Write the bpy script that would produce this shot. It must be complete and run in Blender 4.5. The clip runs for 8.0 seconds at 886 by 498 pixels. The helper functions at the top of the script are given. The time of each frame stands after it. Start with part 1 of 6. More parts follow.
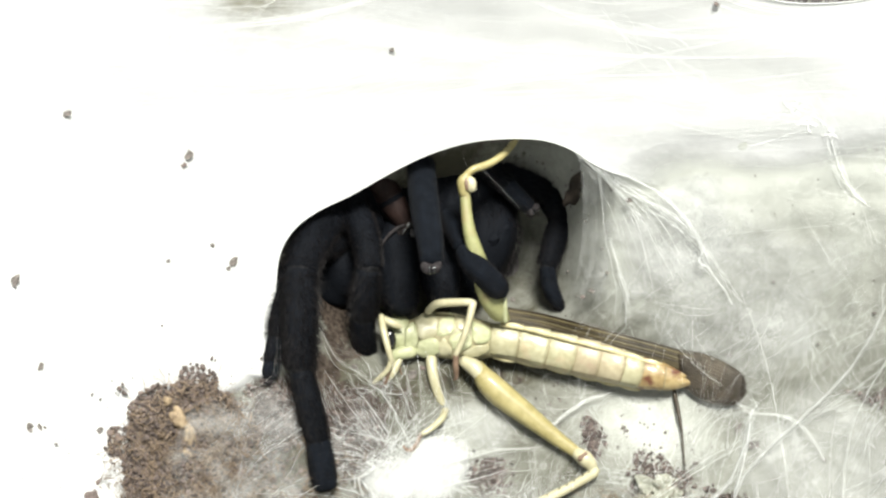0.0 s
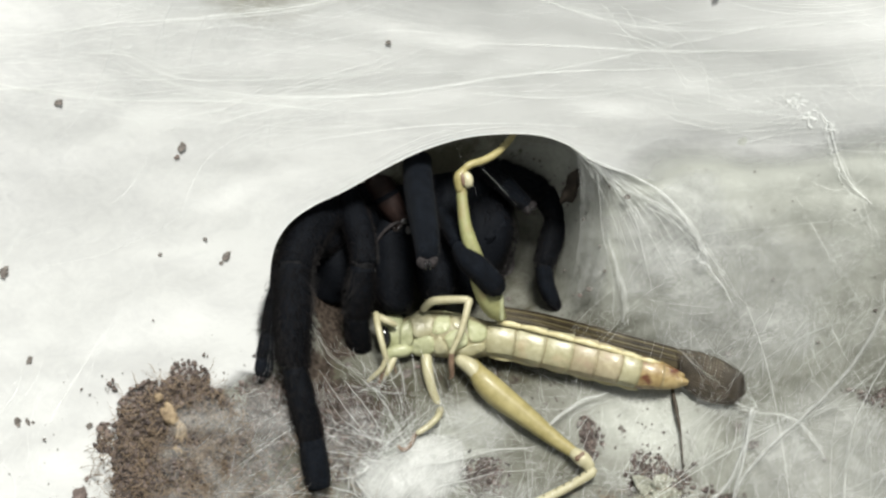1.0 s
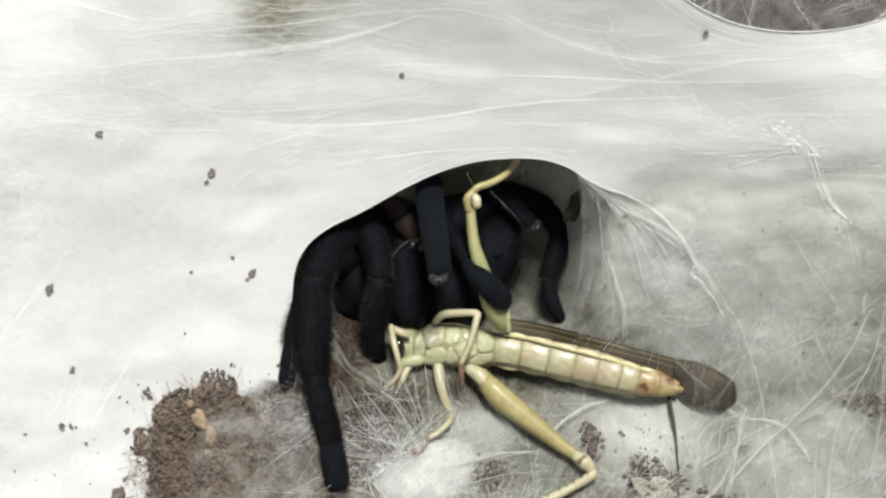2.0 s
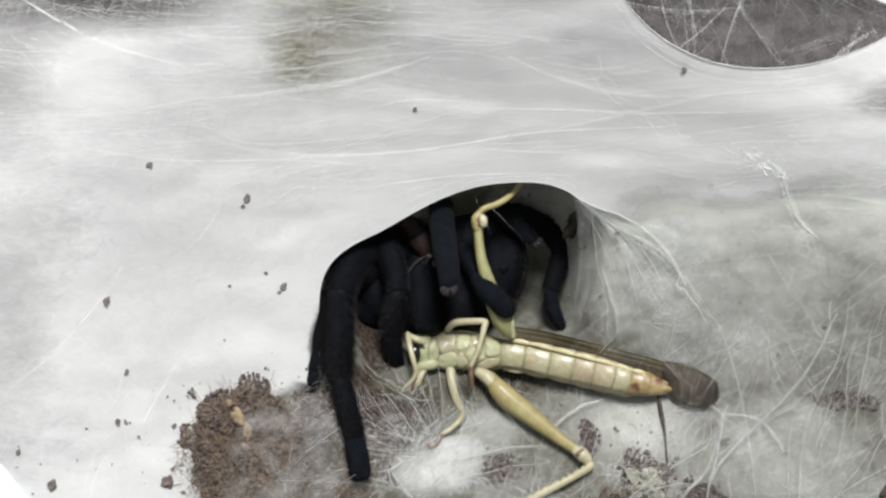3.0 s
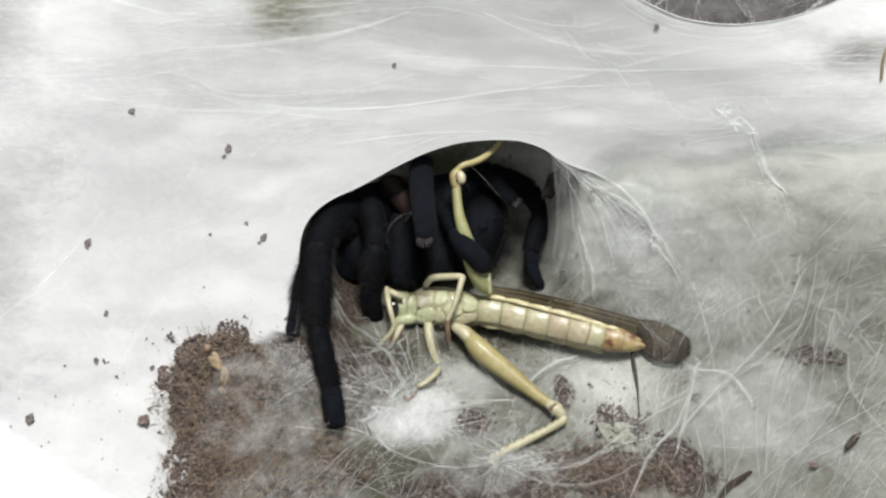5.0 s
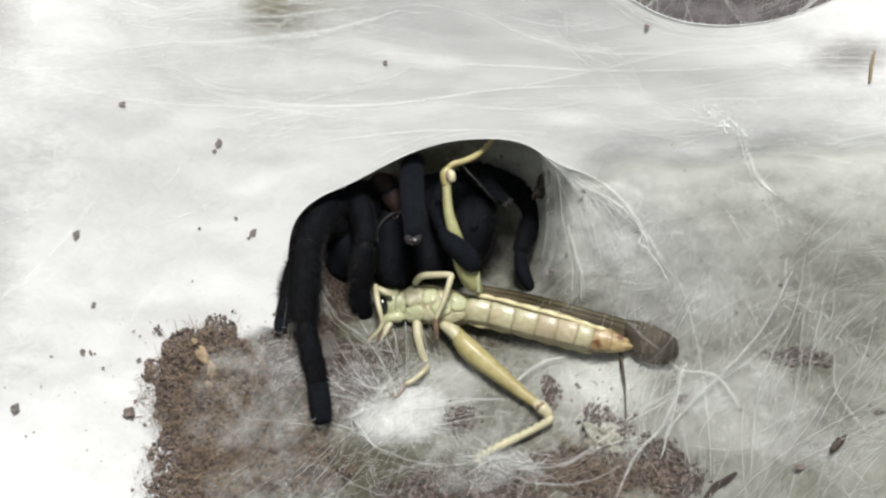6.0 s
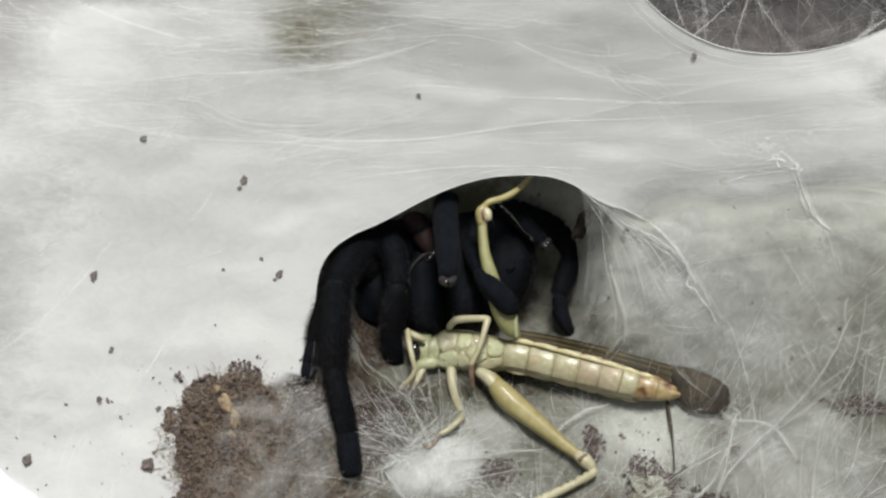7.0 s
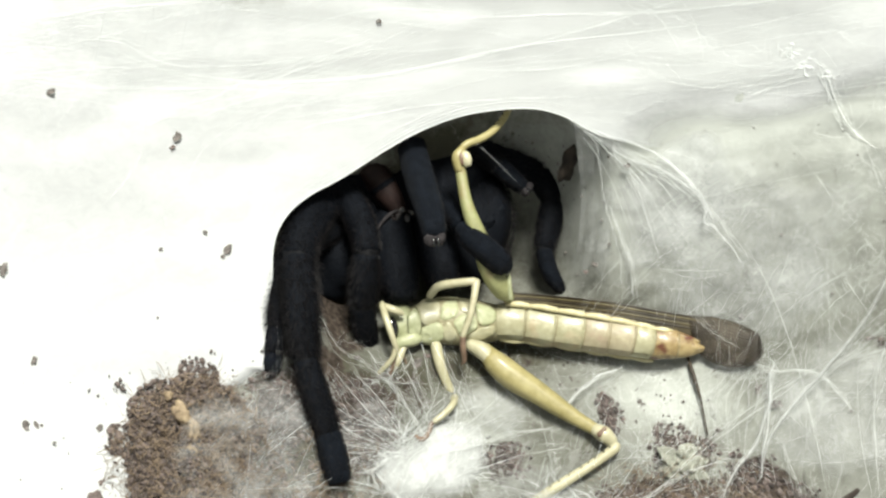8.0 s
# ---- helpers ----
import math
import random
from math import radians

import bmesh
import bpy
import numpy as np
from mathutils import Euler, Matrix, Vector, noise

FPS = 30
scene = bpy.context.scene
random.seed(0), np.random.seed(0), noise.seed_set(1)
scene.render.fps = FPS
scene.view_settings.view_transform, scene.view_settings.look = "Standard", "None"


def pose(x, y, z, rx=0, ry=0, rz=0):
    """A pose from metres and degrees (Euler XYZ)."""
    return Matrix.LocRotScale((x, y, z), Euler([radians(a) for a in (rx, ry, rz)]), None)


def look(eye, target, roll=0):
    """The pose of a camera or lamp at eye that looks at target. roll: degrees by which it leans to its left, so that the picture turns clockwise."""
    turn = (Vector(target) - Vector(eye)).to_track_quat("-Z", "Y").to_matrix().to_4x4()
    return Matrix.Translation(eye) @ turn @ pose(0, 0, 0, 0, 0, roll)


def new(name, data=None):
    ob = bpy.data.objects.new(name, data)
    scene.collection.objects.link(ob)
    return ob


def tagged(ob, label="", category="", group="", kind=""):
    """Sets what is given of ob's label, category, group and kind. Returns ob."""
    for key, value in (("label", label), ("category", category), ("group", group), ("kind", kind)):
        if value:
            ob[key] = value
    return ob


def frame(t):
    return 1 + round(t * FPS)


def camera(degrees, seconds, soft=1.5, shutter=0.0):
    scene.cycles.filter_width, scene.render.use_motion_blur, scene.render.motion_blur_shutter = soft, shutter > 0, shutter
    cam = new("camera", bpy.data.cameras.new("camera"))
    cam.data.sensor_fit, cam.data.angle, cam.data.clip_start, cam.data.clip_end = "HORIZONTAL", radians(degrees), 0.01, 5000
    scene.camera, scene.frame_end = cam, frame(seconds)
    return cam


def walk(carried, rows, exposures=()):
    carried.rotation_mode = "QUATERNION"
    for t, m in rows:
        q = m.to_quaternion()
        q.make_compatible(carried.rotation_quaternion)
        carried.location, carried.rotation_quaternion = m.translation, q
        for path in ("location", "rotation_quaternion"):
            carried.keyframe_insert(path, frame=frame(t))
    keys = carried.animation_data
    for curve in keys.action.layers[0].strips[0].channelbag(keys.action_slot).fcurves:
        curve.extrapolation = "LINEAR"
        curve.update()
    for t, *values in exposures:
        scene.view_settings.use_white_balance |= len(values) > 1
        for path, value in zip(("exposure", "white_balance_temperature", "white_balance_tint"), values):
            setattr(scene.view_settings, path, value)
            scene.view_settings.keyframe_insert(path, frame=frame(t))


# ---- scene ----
# A tarantula feeds on a locust at the silk-lined mouth of its retreat in a tub of soil.
# Plan: millimetres in the tilted plane of the web (x across, y up the slope, z out of the web);
# PLANE turns them into metres of the world.

# ---- camera ----
cam = camera(40.0, 8.0, soft=2.5)
walk(cam, [
    (0.0, pose(-0.00996, -0.05333, 0.15750, 18.107, -3.567, -0.834)),
    (0.5, pose(-0.01074, -0.05414, 0.15616, 18.552, -3.887, -0.763)),
    (1.0, pose(-0.01065, -0.05557, 0.15430, 18.975, -4.090, -0.788)),
    (1.5, pose(-0.01076, -0.05830, 0.15632, 19.144, -3.896, -0.767)),
    (2.0, pose(-0.01056, -0.05800, 0.16657, 19.227, -3.301, -0.628)),
    (2.2, pose(-0.01122, -0.06172, 0.17044, 20.194, -3.000, -0.754)),
    (3.3, pose(-0.00541, -0.06663, 0.19126, 20.093, -1.234, -0.557)),
    (3.5, pose(-0.00118, -0.06763, 0.19282, 20.037, -0.608, -0.647)),
    (4.0, pose(0.00000, -0.06840, 0.18794, 20.000, 0.000, -0.000)),
    (4.5, pose(-0.00356, -0.07370, 0.18646, 19.994, -0.678, 0.684)),
    (4.7, pose(-0.00292, -0.07591, 0.18658, 20.434, -1.199, 0.459)),
    (5.8, pose(0.00335, -0.07904, 0.18598, 21.521, -0.708, 1.314)),
    (6.0, pose(0.00242, -0.07976, 0.18602, 21.628, -1.017, 1.435)),
    (6.5, pose(0.00235, -0.07871, 0.17862, 23.316, -0.360, 1.816)),
    (7.0, pose(0.00014, -0.07722, 0.17571, 24.009, -0.074, 1.744)),
    (7.5, pose(-0.00575, -0.07255, 0.16476, 23.829, -1.197, -0.923)),
    (8.0, pose(-0.01919, -0.06659, 0.14579, 23.097, -5.101, -5.714)),
], exposures=[(0.0, 0.74, 6650, 6), (0.4, 0.66, 6650, 6), (0.9, 0.2, 6650, 6), (1.2, 0.12, 6600, 7), (1.5, 0.14, 6600, 7), (2.0, 0.11, 6600, 8), (2.2, 0.04, 6500, 10), (3.3, -0.2, 6400, 11), (3.5, -0.36, 6400, 11), (4.5, -0.1, 6400, 10), (6.0, 0.1, 6500, 10), (7.0, -0.24, 6550, 9), (7.5, -0.08, 6600, 7), (8.0, 0.48, 6650, 4)])

# ---- light ----
PLANE = Matrix.Rotation(radians(20), 4, "X") @ Matrix.Scale(0.001, 4)

world = bpy.data.worlds.new("room")
scene.world = world
world.use_nodes = True
world.node_tree.nodes["Background"].inputs[0].default_value = (0.93, 0.97, 1.0, 1)
world.node_tree.nodes["Background"].inputs[1].default_value = 0.2


def lamp(name, eye, target, size, power, colour):
    data = bpy.data.lights.new(name, "AREA")
    data.shape, data.size, data.energy, data.color = "DISK", size, power, colour
    ob = new(name, data)
    ob.matrix_world = look(eye, target)
    return ob


lamp("lamp_light", (0.03, 0.13, 0.50), (0, 0, 0), 0.15, 4.9, (1.0, 0.98, 0.945))


# ---- materials ----
def material(name, dark, light, rough=0.6, scale=200.0, stretch=(1, 1, 1), bump=0.3, fine=1200.0, metal=0.0,
             sheen=0.0, spots=None, coat=0.0, translucent=0.0, alpha=None, spec=0.5):
    """Two colours mixed by a broad and a fine noise, with relief; alpha: (scale, low, high) for thin silk."""
    m = bpy.data.materials.new(name)
    m.use_nodes = True
    nt = m.node_tree
    n, l = nt.nodes, nt.links
    bsdf, out = n["Principled BSDF"], n["Material Output"]
    co = n.new("ShaderNodeTexCoord")
    mp = n.new("ShaderNodeMapping")
    mp.inputs["Scale"].default_value = stretch
    l.new(co.outputs["Object"], mp.inputs[0])
    broad, grain = n.new("ShaderNodeTexNoise"), n.new("ShaderNodeTexNoise")
    broad.inputs["Scale"].default_value, broad.inputs["Detail"].default_value = scale, 5
    grain.inputs["Scale"].default_value, grain.inputs["Detail"].default_value = fine, 4
    l.new(mp.outputs[0], broad.inputs["Vector"])
    l.new(mp.outputs[0], grain.inputs["Vector"])
    both = n.new("ShaderNodeMix")
    both.inputs[0].default_value = 0.4
    l.new(broad.outputs["Fac"], both.inputs[2])
    l.new(grain.outputs["Fac"], both.inputs[3])
    ramp = n.new("ShaderNodeValToRGB")
    ramp.color_ramp.elements[0].position, ramp.color_ramp.elements[1].position = 0.33, 0.67
    ramp.color_ramp.elements[0].color, ramp.color_ramp.elements[1].color = (*dark, 1), (*light, 1)
    l.new(both.outputs[0], ramp.inputs[0])
    colour = ramp.outputs[0]
    if spots:
        sc, lo, hi, sp = spots
        nz = n.new("ShaderNodeTexNoise")
        nz.inputs["Scale"].default_value, nz.inputs["Detail"].default_value = sc, 3
        l.new(co.outputs["Object"], nz.inputs["Vector"])
        r2 = n.new("ShaderNodeValToRGB")
        r2.color_ramp.elements[0].position, r2.color_ramp.elements[1].position = lo, hi
        l.new(nz.outputs["Fac"], r2.inputs[0])
        mx = n.new("ShaderNodeMix")
        mx.data_type = "RGBA"
        l.new(r2.outputs[0], mx.inputs[0])
        l.new(colour, mx.inputs[6])
        mx.inputs[7].default_value = (*sp, 1)
        colour = mx.outputs[2]
    l.new(colour, bsdf.inputs["Base Color"])
    bsdf.inputs["Roughness"].default_value = rough
    bsdf.inputs["Metallic"].default_value = metal
    bsdf.inputs["Specular IOR Level"].default_value = spec
    bsdf.inputs["Coat Weight"].default_value = coat
    bsdf.inputs["Coat Roughness"].default_value = 0.12
    bsdf.inputs["Sheen Weight"].default_value = sheen
    if bump:
        bp = n.new("ShaderNodeBump")
        bp.inputs["Strength"].default_value, bp.inputs["Distance"].default_value = bump, 0.0004
        l.new(both.outputs[0], bp.inputs["Height"])
        l.new(bp.outputs[0], bsdf.inputs["Normal"])
    last = bsdf.outputs[0]
    if translucent:
        tr, mix = n.new("ShaderNodeBsdfTranslucent"), n.new("ShaderNodeMixShader")
        l.new(colour, tr.inputs[0])
        mix.inputs[0].default_value = translucent
        l.new(last, mix.inputs[1])
        l.new(tr.outputs[0], mix.inputs[2])
        last = mix.outputs[0]
    if alpha:
        sc, lo, hi = alpha
        nz, r3 = n.new("ShaderNodeTexNoise"), n.new("ShaderNodeValToRGB")
        nz.inputs["Scale"].default_value, nz.inputs["Detail"].default_value = sc, 6
        l.new(mp.outputs[0], nz.inputs["Vector"])
        r3.color_ramp.elements[0].position, r3.color_ramp.elements[1].position = 0.3, 0.7
        r3.color_ramp.elements[0].color, r3.color_ramp.elements[1].color = (lo, lo, lo, 1), (hi, hi, hi, 1)
        l.new(nz.outputs["Fac"], r3.inputs[0])
        tp, mix = n.new("ShaderNodeBsdfTransparent"), n.new("ShaderNodeMixShader")
        l.new(r3.outputs[0], mix.inputs[0])
        l.new(tp.outputs[0], mix.inputs[1])
        l.new(last, mix.inputs[2])
        last = mix.outputs[0]
    l.new(last, out.inputs[0])
    return m


def silk_material(name, thin, dense, soil=None, scale=130.0, cover=True, rough=0.6, fibre=(1, 1, 1), relief=0.5, blotch=(1.5, 0.5, 0.68), span=(0.34, 0.62), holes=0.9, through_light=0.2):
    """Spun silk: cloudy at two scales, felted; the mesh's own "silk" layer says how densely it is spun,
    and its "soil" layer where soil is worked into it; on the floor both also carry painted shade."""
    m = bpy.data.materials.new(name)
    m.use_nodes = True
    nt = m.node_tree
    n, l = nt.nodes, nt.links
    bsdf, out = n["Principled BSDF"], n["Material Output"]
    co, mp = n.new("ShaderNodeTexCoord"), n.new("ShaderNodeMapping")
    mp.inputs["Scale"].default_value = fibre
    l.new(co.outputs["Object"], mp.inputs[0])

    def noise_at(sc, detail, warp=0.0, rough_=0.55):
        t = n.new("ShaderNodeTexNoise")
        t.inputs["Scale"].default_value, t.inputs["Detail"].default_value = sc, detail
        t.inputs["Distortion"].default_value, t.inputs["Roughness"].default_value = warp, rough_
        l.new(mp.outputs[0], t.inputs["Vector"])
        return t.outputs["Fac"]

    def math_node(op, a, b):
        k = n.new("ShaderNodeMath")
        k.operation = op
        for i, v in enumerate((a, b)):
            if isinstance(v, (int, float)):
                k.inputs[i].default_value = v
            else:
                l.new(v, k.inputs[i])
        return k.outputs[0]

    def ramp(v, lo, hi, c0, c1):
        r = n.new("ShaderNodeValToRGB")
        r.color_ramp.elements[0].position, r.color_ramp.elements[1].position = lo, hi
        r.color_ramp.elements[0].color, r.color_ramp.elements[1].color = (*c0, 1), (*c1, 1)
        l.new(v, r.inputs[0])
        return r.outputs[0]

    cloud, felt, hairs = noise_at(scale, 6, 0.6), noise_at(scale * 6, 4, 1.5), noise_at(scale * 20, 3, 3.0)
    mixd = math_node("ADD", math_node("MULTIPLY", cloud, 0.62), math_node("ADD", math_node("MULTIPLY", felt, 0.26), math_node("MULTIPLY", hairs, 0.12)))
    lay = n.new("ShaderNodeAttribute")
    lay.attribute_name = "silk"
    dens = math_node("ADD", mixd, math_node("MULTIPLY", math_node("SUBTRACT", lay.outputs["Fac"], 0.5), 0.5))
    colour = ramp(dens, *span, thin, dense)
    if soil:
        ly = n.new("ShaderNodeAttribute")
        ly.attribute_name = "soil"
        sn = math_node("ADD", ly.outputs["Fac"], math_node("MULTIPLY", math_node("SUBTRACT", noise_at(scale * 3.5, 6, 0.4, 0.7), 0.5), blotch[0]))
        mk = ramp(sn, blotch[1], blotch[2], (0, 0, 0), (1, 1, 1))
        grit = ramp(noise_at(scale * 15, 4), 0.35, 0.65, soil[0], soil[1])
        mx = n.new("ShaderNodeMix")
        mx.data_type = "RGBA"
        l.new(mk, mx.inputs[0])
        l.new(colour, mx.inputs[6])
        l.new(grit, mx.inputs[7])
        colour = mx.outputs[2]
    l.new(colour, bsdf.inputs["Base Color"])
    bsdf.inputs["Roughness"].default_value = rough
    bsdf.inputs["Specular IOR Level"].default_value = 0.08
    bp = n.new("ShaderNodeBump")
    bp.inputs["Strength"].default_value, bp.inputs["Distance"].default_value = relief, 0.0006
    l.new(mixd, bp.inputs["Height"])
    l.new(bp.outputs[0], bsdf.inputs["Normal"])
    tr, mix = n.new("ShaderNodeBsdfTranslucent"), n.new("ShaderNodeMixShader")
    l.new(colour, tr.inputs[0])
    mix.inputs[0].default_value = through_light
    l.new(bsdf.outputs[0], mix.inputs[1])
    l.new(tr.outputs[0], mix.inputs[2])
    last = mix.outputs[0]
    if cover:
        al = ramp(math_node("ADD", math_node("MULTIPLY", lay.outputs["Fac"], 1.35), math_node("MULTIPLY", math_node("SUBTRACT", mixd, 0.5), holes)), 0.12, 0.75, (0, 0, 0), (1, 1, 1))
        tp, mix = n.new("ShaderNodeBsdfTransparent"), n.new("ShaderNodeMixShader")
        l.new(al, mix.inputs[0])
        l.new(tp.outputs[0], mix.inputs[1])
        l.new(last, mix.inputs[2])
        last = mix.outputs[0]
    l.new(last, out.inputs[0])
    return m


SILK = silk_material("silk_sheet", (0.56, 0.565, 0.575), (0.78, 0.79, 0.785), scale=45, fibre=(1, 2.6, 2.6), relief=0.2, span=(0.28, 0.7), holes=0.5, through_light=0.3, soil=((0.22, 0.205, 0.14), (0.36, 0.345, 0.26)), blotch=(0.7, 0.15, 0.85))
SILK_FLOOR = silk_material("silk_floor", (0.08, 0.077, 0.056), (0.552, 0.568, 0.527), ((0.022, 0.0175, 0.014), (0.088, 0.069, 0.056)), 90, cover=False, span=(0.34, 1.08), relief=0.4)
VEIL = silk_material("silk_veil", (0.6, 0.61, 0.6), (0.8, 0.81, 0.8), scale=160, fibre=(1, 1, 1), rough=0.95)
STRAND = material("silk_strand", (0.76, 0.78, 0.77), (0.87, 0.88, 0.87), 0.5, 400, bump=0, translucent=0.25)
SOIL = material("soil", (0.045, 0.04, 0.041), (0.16, 0.147, 0.149), 0.9, 300, fine=2500, bump=0.8)
GRIT = material("soil_crumbs", (0.05, 0.039, 0.036), (0.16, 0.126, 0.114), 0.85, 500, fine=3000, bump=0.5)
for mat_ in (GRIT,):
    nt_ = mat_.node_tree
    geo = nt_.nodes.new("ShaderNodeNewGeometry")
    hsv = nt_.nodes.new("ShaderNodeHueSaturation")
    rng = nt_.nodes.new("ShaderNodeMapRange")
    rng.inputs["To Min"].default_value, rng.inputs["To Max"].default_value = 0.4, 1.5
    nt_.links.new(geo.outputs["Random Per Island"], rng.inputs["Value"])
    nt_.links.new(rng.outputs[0], hsv.inputs["Value"])
    old = nt_.nodes["Principled BSDF"].inputs["Base Color"].links[0].from_socket
    nt_.links.new(old, hsv.inputs["Color"])
    nt_.links.new(hsv.outputs[0], nt_.nodes["Principled BSDF"].inputs["Base Color"])
HUSK = material("pale_husk", (0.2, 0.145, 0.085), (0.36, 0.28, 0.18), 0.7, 500, fine=3000, bump=0.4)
LICHEN = material("pale_mould", (0.13, 0.13, 0.1), (0.42, 0.43, 0.37), 0.95, 900, fine=3000, bump=0.9)
CRUMB = material("dark_crumb", (0.06, 0.053, 0.048), (0.22, 0.195, 0.178), 0.85, 700, fine=3000, bump=0.6)
BLACK = material("black_cuticle", (0.002, 0.0026, 0.004), (0.0052, 0.0064, 0.0092), 0.75, 300, fine=2500, bump=0.8, spec=0.08)
VELVET = material("blue_black_scopula", (0.002, 0.0029, 0.0047), (0.0055, 0.0076, 0.0118), 0.8, 600, fine=4000, bump=0.9, spec=0.08, sheen=0.012)
HAIR = material("black_hair", (0.003, 0.0028, 0.0032), (0.011, 0.0095, 0.0098), 0.55, 300, bump=0, spec=0.12)
PALEHAIR = material("grey_joint_hair", (0.006, 0.006, 0.0065), (0.02, 0.019, 0.02), 0.6, 300, bump=0)
BROWN = material("bare_brown_skin", (0.01, 0.0056, 0.005), (0.024, 0.013, 0.011), 0.6, 300, bump=0.5, spec=0.2)
PAD = material("grey_claw_pad", (0.014, 0.0125, 0.0135), (0.042, 0.037, 0.038), 0.85, 900, bump=0.6, spec=0.12)
JOINT = material("dull_joint_skin", (0.004, 0.0042, 0.005), (0.012, 0.0118, 0.013), 0.7, 600, bump=0.5, spec=0.1)
WET = material("wet_mouthpart", (0.004, 0.003, 0.003), (0.03, 0.022, 0.02), 0.1, 700, bump=0.5, coat=0.8)
BELLY = material("pale_locust_shell", (0.27, 0.25, 0.145), (0.44, 0.42, 0.285), 0.4, 260, bump=0.6, coat=0.15, spots=(170, 0.55, 0.78, (0.42, 0.31, 0.2)))
CREASE = material("brownish_crease", (0.2, 0.18, 0.1), (0.34, 0.31, 0.19), 0.5, 400, bump=0.6)
WARM = material("brownish_belly_shell", (0.26, 0.22, 0.14), (0.42, 0.37, 0.25), 0.46, 220, bump=0.4, coat=0.1, spots=(260, 0.55, 0.75, (0.3, 0.2, 0.15)))
RIDGE = material("cream_side_ridge", (0.4, 0.35, 0.18), (0.58, 0.53, 0.33), 0.5, 300, bump=0.3, coat=0.2)
TIP = material("brownish_tail_shell", (0.2, 0.13, 0.05), (0.38, 0.3, 0.15), 0.42, 300, bump=0.3, coat=0.15, spots=(420, 0.5, 0.64, (0.1, 0.035, 0.018)))
GREEN = material("greenish_locust_shell", (0.26, 0.275, 0.145), (0.44, 0.45, 0.285), 0.5, 250, bump=0.5, coat=0.1, spots=(330, 0.62, 0.74, (0.5, 0.34, 0.2)))
# olive leg, its colour also darkened for the dim light inside the mouth
OLIVE_SHADED = material("shaded_olive_leg", (0.19, 0.19, 0.08), (0.32, 0.325, 0.155), 0.5, 250, bump=0.4, coat=0.1, spots=(300, 0.52, 0.72, (0.23, 0.17, 0.08)))
TAN = material("tan_locust_leg", (0.22, 0.185, 0.07), (0.355, 0.31, 0.145), 0.48, 200, (1, 1, 1), 0.3, coat=0.15)
PALE = material("pale_leg", (0.32, 0.295, 0.18), (0.48, 0.45, 0.31), 0.46, 250, bump=0.3, coat=0.15)
DARK_FOOT = material("reddish_brown_foot", (0.1, 0.06, 0.04), (0.24, 0.16, 0.11), 0.5, 500, bump=0.3)
EYE = material("black_eye", (0.004, 0.004, 0.005), (0.012, 0.011, 0.012), 0.12, 300, bump=0, coat=0.5)
WING = material("brown_forewing", (0.018, 0.014, 0.007), (0.085, 0.068, 0.034), 0.55, 130, (1, 6, 6), 0.35, coat=0.1)
MEMBRANE = material("smoky_wing_membrane", (0.1, 0.083, 0.058), (0.22, 0.188, 0.14), 0.45, 300, bump=0.2, alpha=(300, 0.45, 0.8))
VEIN = material("dark_wing_vein", (0.016, 0.012, 0.008), (0.05, 0.038, 0.025), 0.5, 300, bump=0)
STEM = material("dark_dry_stem", (0.01, 0.007, 0.005), (0.055, 0.036, 0.018), 0.6, 300, (1, 1, 1), 0.4)
FIBRE = material("brown_plant_fibre", (0.1, 0.07, 0.045), (0.3, 0.225, 0.155), 0.7, 400, bump=0.2)
STRAW = material("dull_straw", (0.13, 0.1, 0.045), (0.24, 0.19, 0.1), 0.7, 400, bump=0.4)
SEAM = material("brown_seam", (0.19, 0.155, 0.08), (0.3, 0.25, 0.15), 0.5, 300, bump=0.2)
STRIPE = material("dull_wing_stripe", (0.075, 0.06, 0.028), (0.15, 0.125, 0.065), 0.5, 300, bump=0.2)
FLAKE = material("dull_bark", (0.018, 0.013, 0.01), (0.055, 0.041, 0.03), 0.85, 400, bump=0.8)
# bluish white that puts the corner's glare into a colour
GLARE_WHITE = material("bluish_glare_white", (0.8, 0.86, 0.93), (0.85, 0.91, 0.97), 0.45, 60, bump=0.05)
PLASTIC = material("clear_grey_tub", (0.55, 0.56, 0.56), (0.6, 0.61, 0.61), 0.4, 60, bump=0.05)


# ---- building helpers ----
ORIGIN = {}


def thing(name, at, label, category, group="", kind=""):
    """An Empty at a place of the plan that carries a thing's parts."""
    ob = new(name)
    ob.empty_display_size = 0.005
    ob.location = PLANE @ Vector(at)
    ORIGIN[ob.name] = ob.location.copy()
    return tagged(ob, label, category, group, kind)


def put(bm, name, mat, at=(0, 0, 0), smooth=True):
    """The mesh of a bmesh drawn in the plan's millimetres, its origin at a place of the world."""
    bm.transform(Matrix.Translation(-Vector(at)) @ PLANE)
    me = bpy.data.meshes.new(name)
    bm.to_mesh(me)
    bm.free()
    me.materials.append(mat)
    if smooth:
        for p in me.polygons:
            p.use_smooth = True
    return me


def part(name, bm, mat, parent, label="", kind="", smooth=True):
    at = ORIGIN[parent.name]
    ob = new(name, put(bm, name, mat, at, smooth))
    ob.parent = parent
    ORIGIN[ob.name] = at
    return tagged(ob, label, kind=kind)


def single(name, bm, mat, at, label, category, group="", kind="", smooth=True):
    """A thing of one mesh."""
    spot = PLANE @ Vector(at)
    ob = new(name, put(bm, name, mat, spot, smooth))
    ob.location = spot
    ORIGIN[ob.name] = spot
    return tagged(ob, label, category, group, kind)


def smoothstep(a, b, x):
    t = min(1.0, max(0.0, (x - a) / (b - a)))
    return t * t * (3 - 2 * t)


